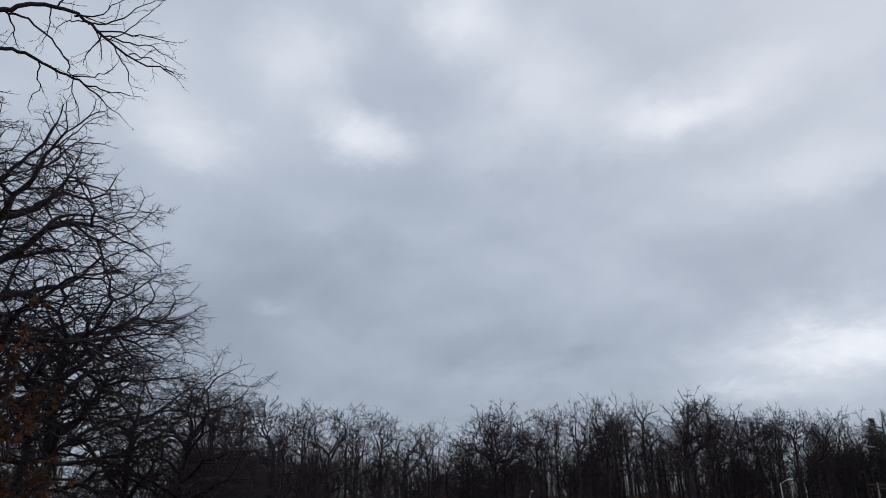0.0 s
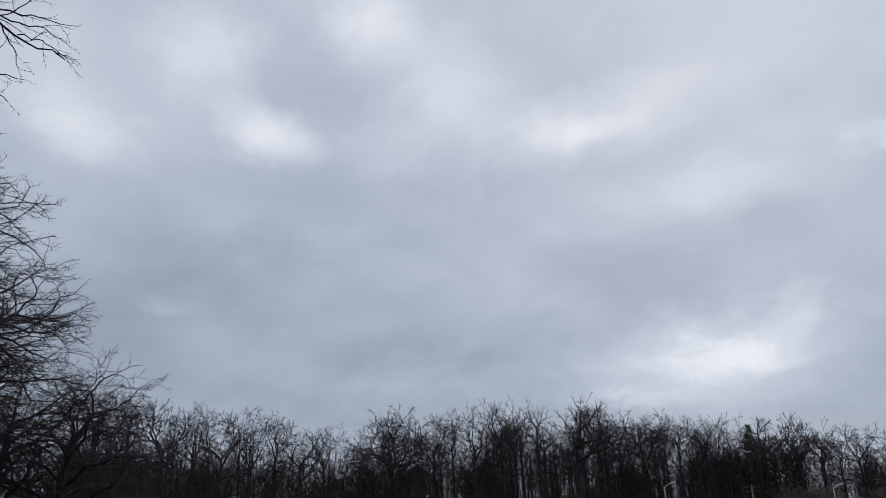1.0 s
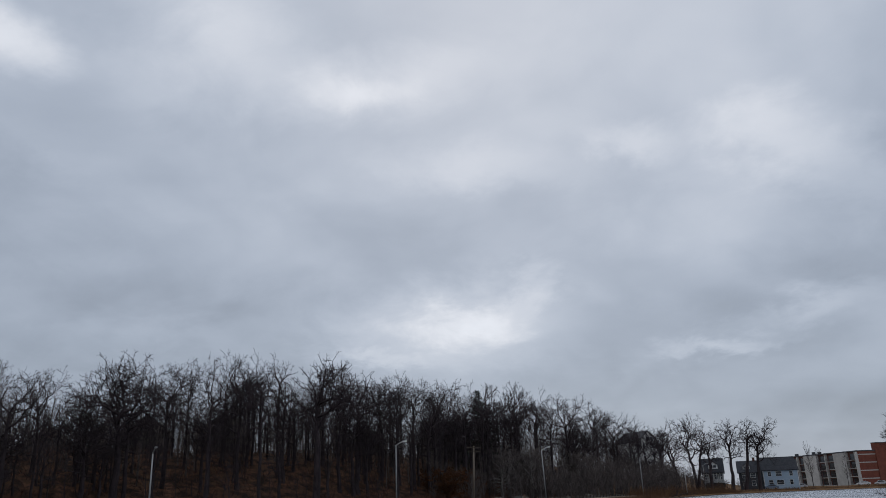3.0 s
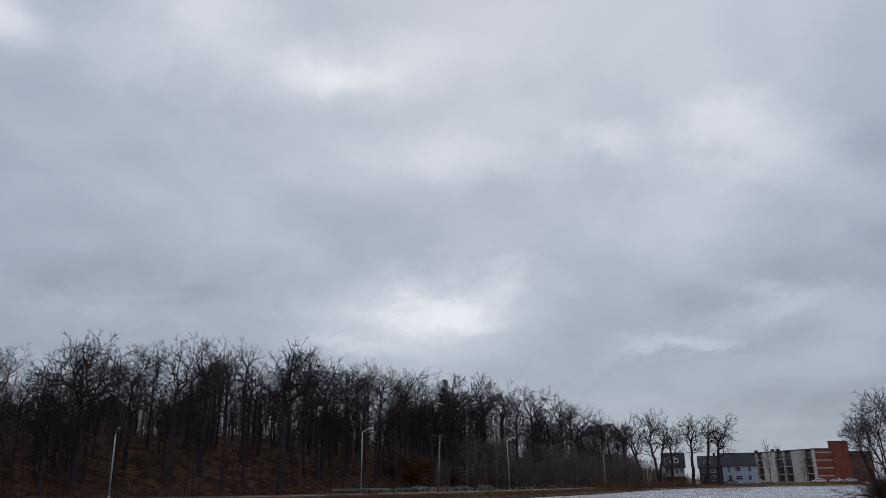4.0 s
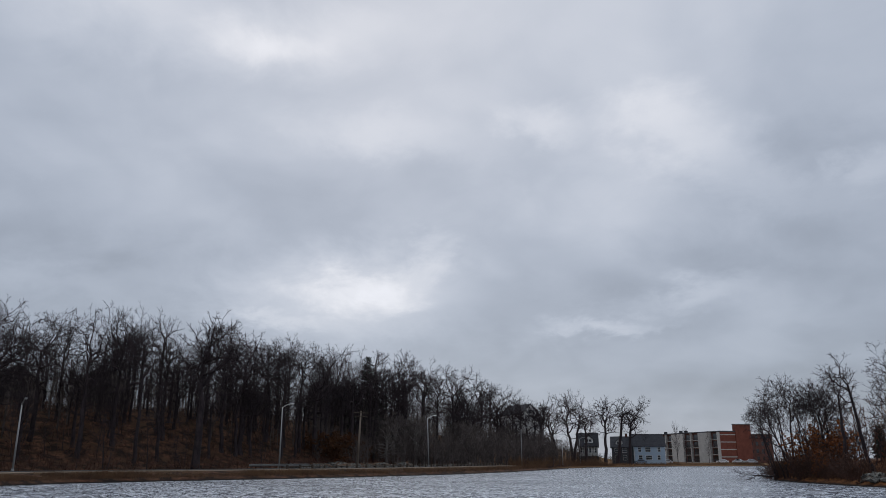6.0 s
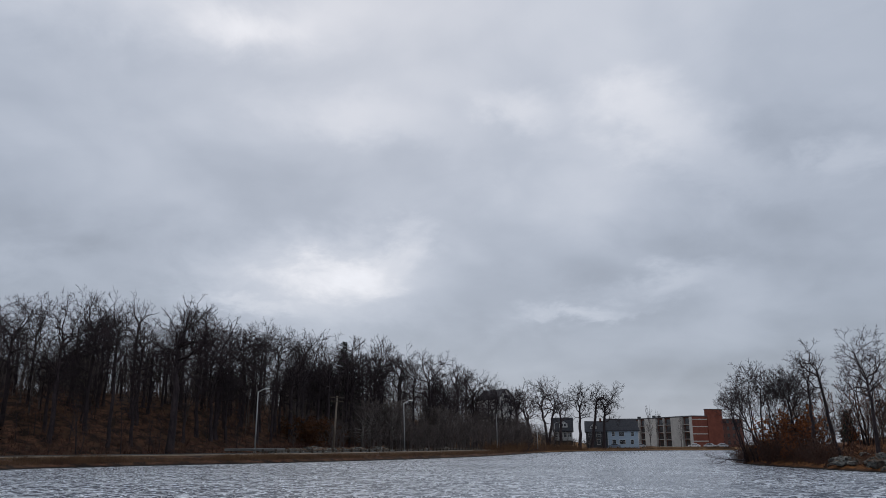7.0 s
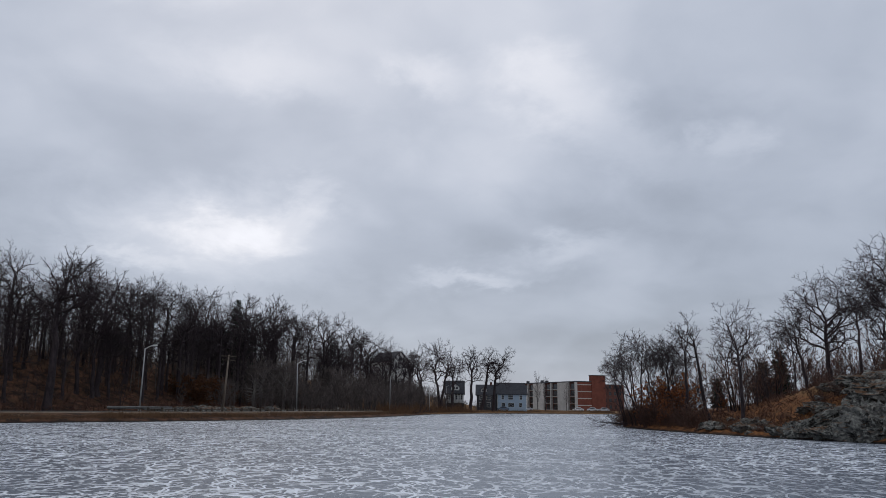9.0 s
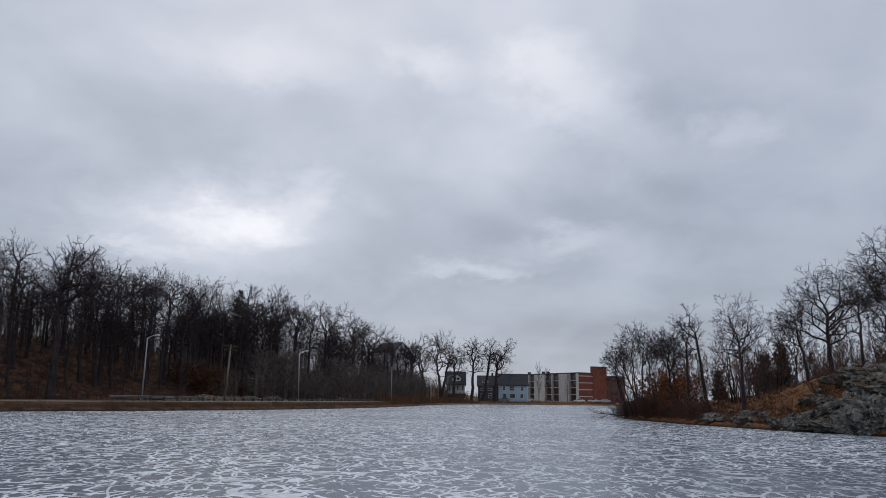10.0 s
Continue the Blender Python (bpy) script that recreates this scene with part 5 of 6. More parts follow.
def overhead_tree():
    """A tree beside the camera; two limbs of it arch into view."""
    rng = random.Random(77)
    S = habit(seg=[8, 7, 5, 4, 2], kids=[6, 7, 6, 4, 0], wob=[0.05, 0.13, 0.16, 0.2, 0.2], up=[0, 0.0, 0.02, 0.03, 0.02], ang=[45, 38, 36, 40, 38],
              start=[0.3, 0.2, 0.15, 0.1, 0.1], ratio=[0.5, 0.42, 0.55, 0.42, 0.4], short=[0.3, 0.35, 0.45, 0.3, 0.3], rmin=0.0022, thin=0.58,
              sides=[10, 7, 5, 4, 3], taper=[0.5, 0.25, 0.4, 0.5, 0.0])
    wood = [([], []), ([], [])]
    trunk = [Vector(p) for p in ((-11.6, -2.4, 0.2), (-11.4, -2.3, 2.5), (-11.1, -2.1, 4.6), (-10.6, -1.6, 6.2), (-10.1, -1.2, 7.8), (-9.8, -1.4, 10.0))]
    tube(*wood[0], trunk, [0.26, 0.22, 0.2, 0.17, 0.12, 0.08], 10)

    def limb(r0, r1, length, start, *path):
        pts = [Vector(path[0])]
        for a, b in zip(path, path[1:]):
            a, b = Vector(a), Vector(b)
            n = 3 if (b - a).length < 1.0 else 5
            for k in range(1, n + 1):
                shake = 0.0 if k == n else min(0.014, (b - a).length * 0.06)
                pts.append(a.lerp(b, k / n) + Vector((rng.gauss(0, shake), rng.gauss(0, shake), rng.gauss(0, shake))))
        n = len(pts)
        rad = [r0 + (r1 - r0) * i / (n - 1) for i in range(n)]
        dirs = [(b - a).normalized() for a, b in zip(pts, pts[1:])]
        tube(*wood[0], pts, rad, 7)
        s2 = dict(S)
        s2["start"] = [0.3, 0.3, start, 0.1, 0.1]
        s2["kids"] = [6, 9, max(3, int((pts[-1] - pts[0]).length * (1 - start) * 10)), 3, 0]
        shoots(wood, rng, pts, rad, dirs, length, 2, s2)

    # stout parts near the trunk, then the arching ends
    tube(*wood[0], [Vector((-10.6, -1.6, 6.2)), Vector((-8.6, -0.5, 6.5)), Vector((-6.46, 1.12, 6.41))], [0.10, 0.05, 0.026], 8)
    tube(*wood[0], [Vector((-10.9, -1.9, 5.4)), Vector((-8.6, -0.4, 5.9)), Vector((-6.51, 1.19, 6.12))], [0.08, 0.04, 0.020], 8)
    limb(0.024, 0.005, 0.55, 0.45, (-6.46, 1.12, 6.41), (-6.34, 1.30, 6.47), (-6.21, 1.45, 6.54), (-6.13, 1.59, 6.54), (-6.06, 1.81, 6.48), (-6.03, 1.96, 6.39), (-6.00, 2.09, 6.31), (-5.93, 2.36, 6.20), (-5.83, 2.56, 6.15))
    limb(0.019, 0.004, 0.45, 0.35, (-6.51, 1.19, 6.12), (-6.44, 1.34, 6.14), (-6.38, 1.48, 6.14), (-6.34, 1.62, 6.08), (-6.29, 1.82, 6.03), (-6.25, 1.96, 5.97), (-6.19, 2.07, 5.95), (-6.08, 2.31, 5.93))
    limb(0.011, 0.003, 0.42, 0.45, (-6.36, 1.26, 6.45), (-6.34, 1.35, 6.45), (-6.31, 1.46, 6.42), (-6.28, 1.58, 6.34), (-6.26, 1.72, 6.22), (-6.26, 1.82, 6.10), (-6.28, 1.87, 5.95), (-6.29, 1.93, 5.80), (-6.27, 1.98, 5.61))
    limb(0.008, 0.003, 0.4, 0.3, (-6.25, 1.96, 5.97), (-6.19, 2.08, 5.88), (-6.16, 2.14, 5.80), (-6.11, 2.28, 5.70))
    limb(0.01, 0.004, 0.42, 0.3, (-6.13, 1.58, 6.54), (-6.09, 1.61, 6.60), (-6.02, 1.62, 6.69))
    limb(0.009, 0.003, 0.45, 0.3, (-6.09, 1.73, 6.50), (-6.03, 1.87, 6.54), (-6.01, 1.97, 6.65), (-5.93, 2.07, 6.80))
    limb(0.009, 0.003, 0.45, 0.3, (-6.06, 1.84, 6.46), (-6.02, 1.98, 6.51), (-5.94, 2.10, 6.60), (-5.89, 2.17, 6.72), (-5.81, 2.30, 6.83))
    limb(0.009, 0.003, 0.5, 0.25, (-6.04, 1.92, 6.41), (-5.92, 2.09, 6.43), (-5.80, 2.27, 6.41), (-5.68, 2.48, 6.39))
    limb(0.008, 0.003, 0.5, 0.25, (-6.03, 1.98, 6.38), (-5.91, 2.17, 6.35), (-5.79, 2.33, 6.33), (-5.69, 2.49, 6.21))
    limb(0.007, 0.003, 0.45, 0.25, (-6.01, 2.05, 6.34), (-5.98, 2.12, 6.22), (-5.95, 2.21, 6.08), (-5.96, 2.25, 5.96))
    limb(0.007, 0.003, 0.4, 0.25, (-6.03, 1.96, 6.39), (-6.14, 1.94, 6.31), (-6.23, 1.92, 6.24), (-6.28, 1.93, 6.21))
    limb(0.008, 0.003, 0.35, 0.25, (-6.36, 1.27, 6.46), (-6.41, 1.36, 6.37), (-6.43, 1.38, 6.29), (-6.42, 1.42, 6.20))
    limb(0.007, 0.003, 0.35, 0.25, (-6.35, 1.59, 6.09), (-6.41, 1.62, 5.98), (-6.49, 1.68, 5.90), (-6.63, 1.65, 5.77))
    limb(0.007, 0.003, 0.4, 0.25, (-6.28, 1.86, 6.02), (-6.20, 1.96, 6.03), (-6.09, 2.06, 6.05), (-5.93, 2.09, 6.08))
    limb(0.006, 0.003, 0.4, 0.25, (-6.15, 1.55, 6.54), (-6.28, 1.60, 6.47), (-6.34, 1.61, 6.39), (-6.41, 1.60, 6.33))
    limb(0.007, 0.003, 0.45, 0.25, (-6.06, 1.81, 6.48), (-6.11, 1.76, 6.48), (-6.20, 1.71, 6.50), (-6.29, 1.67, 6.47))
    limb(0.006, 0.003, 0.4, 0.25, (-6.01, 2.02, 6.35), (-5.91, 2.11, 6.42), (-5.84, 2.21, 6.59), (-5.74, 2.32, 6.75))
    limb(0.006, 0.003, 0.4, 0.25, (-5.97, 2.20, 6.27), (-5.86, 2.32, 6.24), (-5.80, 2.41, 6.19), (-5.74, 2.53, 6.11))
    thing = new("overhanging_tree")
    for pname, (verts, faces), mat in (("trunk", wood[0], BARK), ("crown", wood[1], BARK)):
        part(pname, mesh_of(pname, verts, faces, mat, smooth=True), mat, thing)
    tagged(thing, "bare tree with long limbs arching close overhead", "tree")


# ---- banks, rocks ----
def make_rock(name, seed, size, loc, turn=0.0, tilt=0.0, detail=4, label=""):
    """A broken ledge: a lump cut by many flat splits."""
    rng = random.Random(seed)
    cuts = [(Vector((rng.gauss(0, 1), rng.gauss(0, 1), rng.gauss(0.2, 0.8))).normalized(), rng.uniform(0.55, 0.92)) for k in range(14)]
    bm = bmesh.new()
    bmesh.ops.create_icosphere(bm, subdivisions=detail, radius=1.0)
    off = Vector((seed * 3.7, seed * 1.3, seed * 2.1))
    for v in bm.verts:
        p = v.co.copy()
        q = p * (1 + noise.noise(p * 1.6 + off) * 0.35)
        for n, h in cuts:
            over = q.dot(n) - h
            if over > 0:
                q -= n * over * 0.92
        q *= 1 + noise.noise(p * 4.5 + off) * 0.2 + noise.noise(p * 11.0 + off) * 0.12
        crack = abs(noise.noise(p * 2.4 + off * 2))
        q *= 1 - 0.16 * max(0.0, 1 - crack / 0.07)
        q *= 1 - 0.10 * max(0.0, 1 - abs(noise.noise(p * 5.5 + off * 3)) / 0.08)
        v.co = Vector((q.x * size[0], q.y * size[1], q.z * size[2]))
    me = bpy.data.meshes.new(name)
    bm.to_mesh(me)
    bm.free()
    me.materials.append(ROCK)
    ob = new(name, me)
    ob.matrix_world = Matrix.Translation(loc) @ Matrix.Rotation(radians(turn), 4, "Z") @ Matrix.Rotation(radians(tilt), 4, "Y")
    return tagged(ob, label or "grey weathered ledge of lichened rock on the bank", "rock", "ledges of the rocky point")


def rocks():
    rng = random.Random(12)
    big = ((29.7, 58.0, (2.6, 1.6, 1.9), 0.5), (28.4, 59.0, (1.4, 1.3, 1.7), 0.5), (27.3, 59.6, (1.5, 1.2, 1.0), 0.2), (26.2, 60.2, (1.6, 1.2, 0.8), 0.0),
           (25.2, 61.5, (1.3, 1.0, 0.6), 0.1), (27.9, 62.5, (2.2, 1.3, 0.9), 0.5), (29.6, 63.0, (2.4, 1.6, 1.0), 0.6), (31.6, 59.0, (2.8, 1.8, 2.2), 0.6),
           (26.4, 66.0, (1.9, 1.2, 0.6), -0.2), (28.8, 67.0, (2.4, 1.4, 0.6), -0.5), (33.5, 62, (3.0, 2.0, 1.8), 0.2), (30.8, 66.0, (2.2, 1.4, 0.7), -0.4),
           (27.2, 68.5, (2.0, 1.0, 0.5), -0.4), (25.6, 67.5, (1.4, 0.9, 0.45), -0.2), (21.9, 69.5, (1.5, 0.8, 0.55), 0.2), (19.0, 71.5, (1.6, 0.7, 0.5), 0.2), (24.2, 62.0, (1.0, 0.8, 0.8), 0.2))
    for i, (az, d, size, up) in enumerate(big):
        p = on_land(az, d)
        p.z += up * 0.5
        make_rock("rock", i + 1, size, p, -az + rng.uniform(-25, 25), rng.uniform(-18, 18), detail=5 if size[2] > 1.2 else 4,
                  label="large grey lichened boulder at the edge of the ice" if size[2] > 1.6 else "")
    for k in range(64):
        az = rng.uniform(18.0, 32) if k < 30 else rng.uniform(24.5, 32)
        d = float(np.interp(az, [18, 21, 24, 27, 30], [71, 66, 61.5, 59, 57])) + rng.uniform(0.2, 11)
        s = rng.uniform(0.3, 0.95)
        p = on_land(az, d)
        make_rock("rock", 40 + k, (s * 1.4, s, s * 0.6), p, rng.uniform(0, 360), rng.uniform(-25, 25), detail=3)
    for k in range(16):
        az = rng.uniform(18.5, 24.5)
        d = float(np.interp(az, [18, 21, 24, 27], [71.5, 66.5, 62, 59.5])) + rng.uniform(0.2, 2.2)
        s = rng.uniform(0.3, 0.75)
        p = on_land(az, d)
        p.z += 0.1
        make_rock("rock", 200 + k, (s * 1.6, s, s * 0.7), p, rng.uniform(0, 360), rng.uniform(-20, 20), detail=3)
    # a long slanting slab between the ledges
    make_rock("rock", 260, (2.3, 0.55, 0.6), on_land(25.3, 61.5) + Vector((0, 0, 0.5)), -25.6, -27, detail=4, label="long slanting slab of pale lichened rock")
    for k in range(14):
        az = rng.uniform(-20.0, -16.8)
        s = rng.uniform(0.5, 1.2)
        make_rock("rock", 300 + k, (s * 1.9, s, s * 0.7), on_land(az, inland(az, 18.5) + rng.uniform(0, 4)), -az, rng.uniform(-12, 12), detail=3)
    # low ledges at the foot of the wooded hill
    for k in range(22):
        az = rng.choice((rng.uniform(-20.5, -13.5), rng.uniform(-14, -6)))
        d = float(np.interp(az, [-21, -15, -10, -5], [124, 131, 148, 186])) + rng.uniform(0, 8)
        s = rng.uniform(0.6, 1.5)
        make_rock("rock", 140 + k, (s * 1.9, s, s * 0.7), on_land(az, d), -az, rng.uniform(-12, 12), detail=3)


def reeds():
    """Dry grass along the rim of the ice; tufts past counting."""
    rng = random.Random(55)
    strips = ((4, 22, 0.35, 4.4, 10500, 0.5, "dry brown reeds and long grass along the pond rim"),
              (6, 21, 3.9, 6.9, 4500, 0.3, "dry tan grass on the road bank"),
              (20, 25, 0.8, 6.0, 2500, 0.9, "tall dry reeds along the far shore"),
              (18, 22, 2.5, 9.0, 2200, 2.0, "tall brown brush on the far bank before the houses"),
              (26, 34, 0.4, 5.0, 1500, 0.4, "dry grass on the rocky point"))
    for lo, hi, s0, s1, count, tall, label in strips:
        verts, faces = [], []
        for k in range(count):
            s = rng.uniform(s0, s1)
            i = rng.uniform(lo, hi - 1.001)
            a, b = Vector(SHORE[int(i)]), Vector(SHORE[int(i) + 1])
            t = (b - a).normalized()
            p = a.lerp(b, i - int(i)) + Vector((-t.y, t.x)) * s
            verts.append((p.x, p.y))
        zs = land(np.array([v[0] for v in verts]), np.array([v[1] for v in verts]))
        spots, verts = verts, []
        for (x, y), z in zip(spots, zs):
            h = tall * rng.uniform(0.4, 1.25) * (1.0 + 0.9 * noise.noise((x * 0.22, y * 0.22, tall)))
            base = Vector((x, y, z - 0.05))
            for q in range(2):
                tip = base + Vector((rng.gauss(0, 0.22) * h, rng.gauss(0, 0.22) * h, h))
                off = Vector((rng.gauss(0, 0.12), rng.gauss(0, 0.12), 0))
                tube(verts, faces, [base + off, tip + off], [0.028, 0.0], 3)
        mat = REED_TAN if s0 > 3 else REED
        tagged(new("dry_grass", mesh_of("dry_grass", verts, faces, mat)), label, "grass", kind="stuff")


# ---- street furniture ----
def street_lamp(az, d, high=9.0, lean=0.0, flip=1, turn=0.0):
    p = on_land(az, d)
    thing = new("street_lamp")
    thing.matrix_world = Matrix.Translation(p) @ Matrix.Rotation(radians(-az + turn), 4, "Z") @ Matrix.Rotation(radians(lean), 4, "Y")
    v, f = bar_bm([(0, 0, -0.3), (0, 0, high * 0.5), (0, 0, high)], [0.12, 0.10, 0.075], 12)
    part("pole", mesh_of("pole", v, f, STEEL, smooth=True), STEEL, thing)
    v, f = bar_bm([(0, 0, 0.0), (0, 0, 0.35)], [0.2, 0.17], 12)
    part("base_collar", mesh_of("base_collar", v, f, STEEL), STEEL, thing)
    v, f = bar_bm([(0, 0, high - 0.15), (0.35 * flip, 0, high + 0.15), (0.8 * flip, 0, high + 0.38), (1.3 * flip, 0, high + 0.5)], [0.07, 0.06, 0.055, 0.05], 8)
    part("arm", mesh_of("arm", v, f, STEEL, smooth=True), STEEL, thing)
    x0, x1 = sorted((1.15 * flip, 1.75 * flip))
    head = part("lamp_head", box_bm(x0, x1, -0.16, 0.16, high + 0.44, high + 0.6, 0.05), STEEL, thing)
    part("lens", box_bm(x0 + 0.1, x1 - 0.1, -0.11, 0.11, high + 0.40, high + 0.437), LAMP_GLASS, head, "clear lamp lens")
    return tagged(thing, "tall grey steel street lamp with curved arm beside the road", "street lamp", "street lamps along the road")


def utility_pole(az, d, high, lean):
    p = on_land(az, d)
    thing = new("utility_pole")
    thing.matrix_world = Matrix.Translation(p) @ Matrix.Rotation(radians(-az), 4, "Z") @ Matrix.Rotation(radians(lean), 4, "Y")
    v, f = bar_bm([(0, 0, -0.3), (0, 0, high)], [0.19, 0.13], 10)
    part("pole", mesh_of("pole", v, f, WOOD_POLE, smooth=True), WOOD_POLE, thing)
    for z, w in ((high - 0.25, 1.2), (high - 0.85, 1.0)):
        arm = part("crossarm", box_bm(-w, w, -0.19, -0.07, z - 0.07, z + 0.07, 0.015), TIMBER, thing)
        for x in (-0.9, -0.45, 0.45, 0.9):
            v, f = bar_bm([(x * w, -0.13, z + 0.07), (x * w, -0.13, z + 0.2)], [0.04, 0.03], 6)
            part("insulator", mesh_of("insulator", v, f, TIMBER), TIMBER, arm)
    return tagged(thing, "leaning weathered wooden utility pole with crossarms", "utility pole")


def guard_rail(az0, az1, d0, d1):
    a, b = on_land(az0, d0), on_land(az1, d1)
    thing = new("guard_rail")
    along = (b - a).to_2d()
    n = max(2, int(along.length / 2.0))
    thing.matrix_world = Matrix.Translation((a.x, a.y, 0)) @ Matrix.Rotation(math.atan2(along.y, along.x), 4, "Z")
    zs = [height(*(a.to_2d().lerp(b.to_2d(), i / n))) for i in range(n + 1)]
    base = sum(zs) / len(zs)
    for i, z in enumerate(zs):
        x = along.length * i / n
        part("post", box_bm(x - 0.08, x + 0.08, -0.06, 0.06, z - 0.3, base + 0.72, 0.01), TIMBER, thing)
    bm = bmesh.new()
    prof = [(0.0, 0.40), (0.07, 0.46), (0.07, 0.52), (0.0, 0.57), (0.07, 0.62), (0.07, 0.68), (0.0, 0.74)]
    rows = [[bm.verts.new((x, -0.09 - y, base + z)) for y, z in prof] for x in (-0.4, along.length + 0.4)]
    for k in range(len(prof) - 1):
        bm.faces.new((rows[0][k], rows[1][k], rows[1][k + 1], rows[0][k + 1]))
    bmesh.ops.solidify(bm, geom=bm.faces[:], thickness=0.01)
    part("beam", bm, STEEL, thing, "ribbed galvanised beam")
    return tagged(thing, "galvanised guard rail on dark posts along the road", "guard rail", "guard rails")


def post_fence(lo, hi, s, spacing, label):
    """A low fence of dark posts and a pale rail that follows the shore."""
    line = offset_line(s, lo, hi, 200)
    run = [0.0]
    for (ax, ay), (bx, by) in zip(line, line[1:]):
        run.append(run[-1] + math.hypot(bx - ax, by - ay))
    n = int(run[-1] / spacing)
    xs, ys = np.array(line).T
    pts = [Vector((np.interp(i * spacing, run, xs), np.interp(i * spacing, run, ys), 0)) for i in range(n + 1)]
    for p in pts:
        p.z = height(p.x, p.y)
    thing = new("post_fence")
    thing.location = pts[0]
    me = None
    for p in pts:
        if me is None:
            bm = box_bm(-0.14, 0.14, -0.14, 0.14, -0.3, 0.62, 0.03)
            ob = part("post", bm, TIMBER, thing)
            me = ob.data
        else:
            ob = part("post", me, TIMBER, thing)
        ob.location = p - pts[0]
    for a, b in zip(pts, pts[1:]):
        d = b - a
        v, f = bar_bm([a - pts[0] + Vector((0, 0, 0.40)), b - pts[0] + Vector((0, 0, 0.40))], [0.05, 0.05], 6)
        part("rail", mesh_of("rail", v, f, TIMBER), TIMBER, thing)
    return tagged(thing, label, "fence")


def street_things():
    street_lamp(-38.0, 102, 7.6, 0.6, turn=-78)
    street_lamp(-21.2, 119.5, 9.0, 0.3)
    street_lamp(-10.55, 150, 9.0, -1.5)
    street_lamp(-3.82, 196, 8.7, 0.0)
    street_lamp(-0.9, 235, 8.0, 0.0)
    street_lamp(0.35, 262, 8.0, 0.0)
    utility_pole(-15.7, 127, 8.9, 2.6)
    guard_rail(-23.1, -19.3, 116.5, 119.0)
    post_fence(14, 20, 9.3, 2.3, "low fence of dark timber posts and rails by the road")


# ---- buildings ----
def window(parent, x, z, w, h, y, deep=0.06, frame_mat=None):
    """A framed pane on a wall that faces -y."""
    fm = frame_mat or WHITE_PAINT
    bm = bmesh.new()
    t = 0.09
    for x0, x1, z0, z1 in ((x - w / 2 - t, x + w / 2 + t, z + h / 2, z + h / 2 + t), (x - w / 2 - t, x + w / 2 + t, z - h / 2 - t, z - h / 2),
                           (x - w / 2 - t, x - w / 2, z - h / 2, z + h / 2), (x + w / 2, x + w / 2 + t, z - h / 2, z + h / 2),
                           (x - w / 2, x + w / 2, z - 0.03, z + 0.03)):
        box_bm(x0, x1, y - deep, y + 0.02, z0, z1, bm=bm)
    fr = part("window", bm, fm, parent)
    part("pane", box_bm(x - w / 2, x + w / 2, y - 0.02, y + 0.012, z - h / 2, z + h / 2), WINDOW_GLASS, fr)
    return fr


def gable_house(az, d, w, deep, eave, ridge, along, wall, roof, label, windows=(), chimneys=(), ground=None, turn=0.0):
    """A house whose front faces the pond. along: 'x', the ridge runs along the front; 'y', the gable faces front."""
    p = on_land(az, d)
    if ground is not None:
        p.z = ground
    thing = new("house")
    thing.matrix_world = Matrix.Translation(p) @ Matrix.Rotation(radians(-az + turn), 4, "Z")
    hw, hd, o = w / 2, deep / 2, 0.45
    bm = bmesh.new()
    if along == "x":
        prof = [(-hd, -1.5), (hd, -1.5), (hd, eave), (0, ridge), (-hd, eave)]
        rows = [[bm.verts.new((x, y, z)) for y, z in prof] for x in (-hw, hw)]
    else:
        prof = [(-hw, -1.5), (hw, -1.5), (hw, eave), (0, ridge), (-hw, eave)]
        rows = [[bm.verts.new((x, y, z)) for x, z in prof] for y in (-hd, hd)]
    bm.faces.new(rows[0])
    bm.faces.new(rows[1][::-1])
    for k in range(5):
        bm.faces.new((rows[0][k], rows[1][k], rows[1][(k + 1) % 5], rows[0][(k + 1) % 5]))
    bmesh.ops.recalc_face_normals(bm, faces=bm.faces[:])
    part("wall", bm, wall, thing)
    half = hd if along == "x" else hw
    length = hw if along == "x" else hd
    slope = (ridge - eave) / half
    for sgn in (-1, 1):
        bm = bmesh.new()
        lo, hi = half + o, -0.02
        vs = []
        for q in (-length - o, length + o):
            for a, dz in ((lo, 0.03), (hi, 0.03), (hi, 0.25), (lo, 0.25)):
                c, z = sgn * a, ridge - slope * a + dz
                vs.append(bm.verts.new((q, c, z) if along == "x" else (c, q, z)))
        for k in range(4):
            bm.faces.new((vs[k], vs[(k + 1) % 4], vs[4 + (k + 1) % 4], vs[4 + k]))
        bm.faces.new(vs[:4])
        bm.faces.new(vs[4:][::-1])
        bmesh.ops.recalc_face_normals(bm, faces=bm.faces[:])
        part("roof", bm, roof, thing)
    for x, z, ww, hh in windows:
        window(thing, x, z, ww, hh, -hd, frame_mat=wall if wall in (BROWN_PAINT, GREY_PAINT) else None)
    for x, y, z in chimneys:
        ch = part("chimney", box_bm(x - 0.4, x + 0.4, y - 0.4, y + 0.4, eave, z, 0.02), BRICK_DARK, thing)
        part("cap", box_bm(x - 0.5, x + 0.5, y - 0.5, y + 0.5, z + 0.004, z + 0.15), CONCRETE, ch)
    return tagged(thing, label, "house")


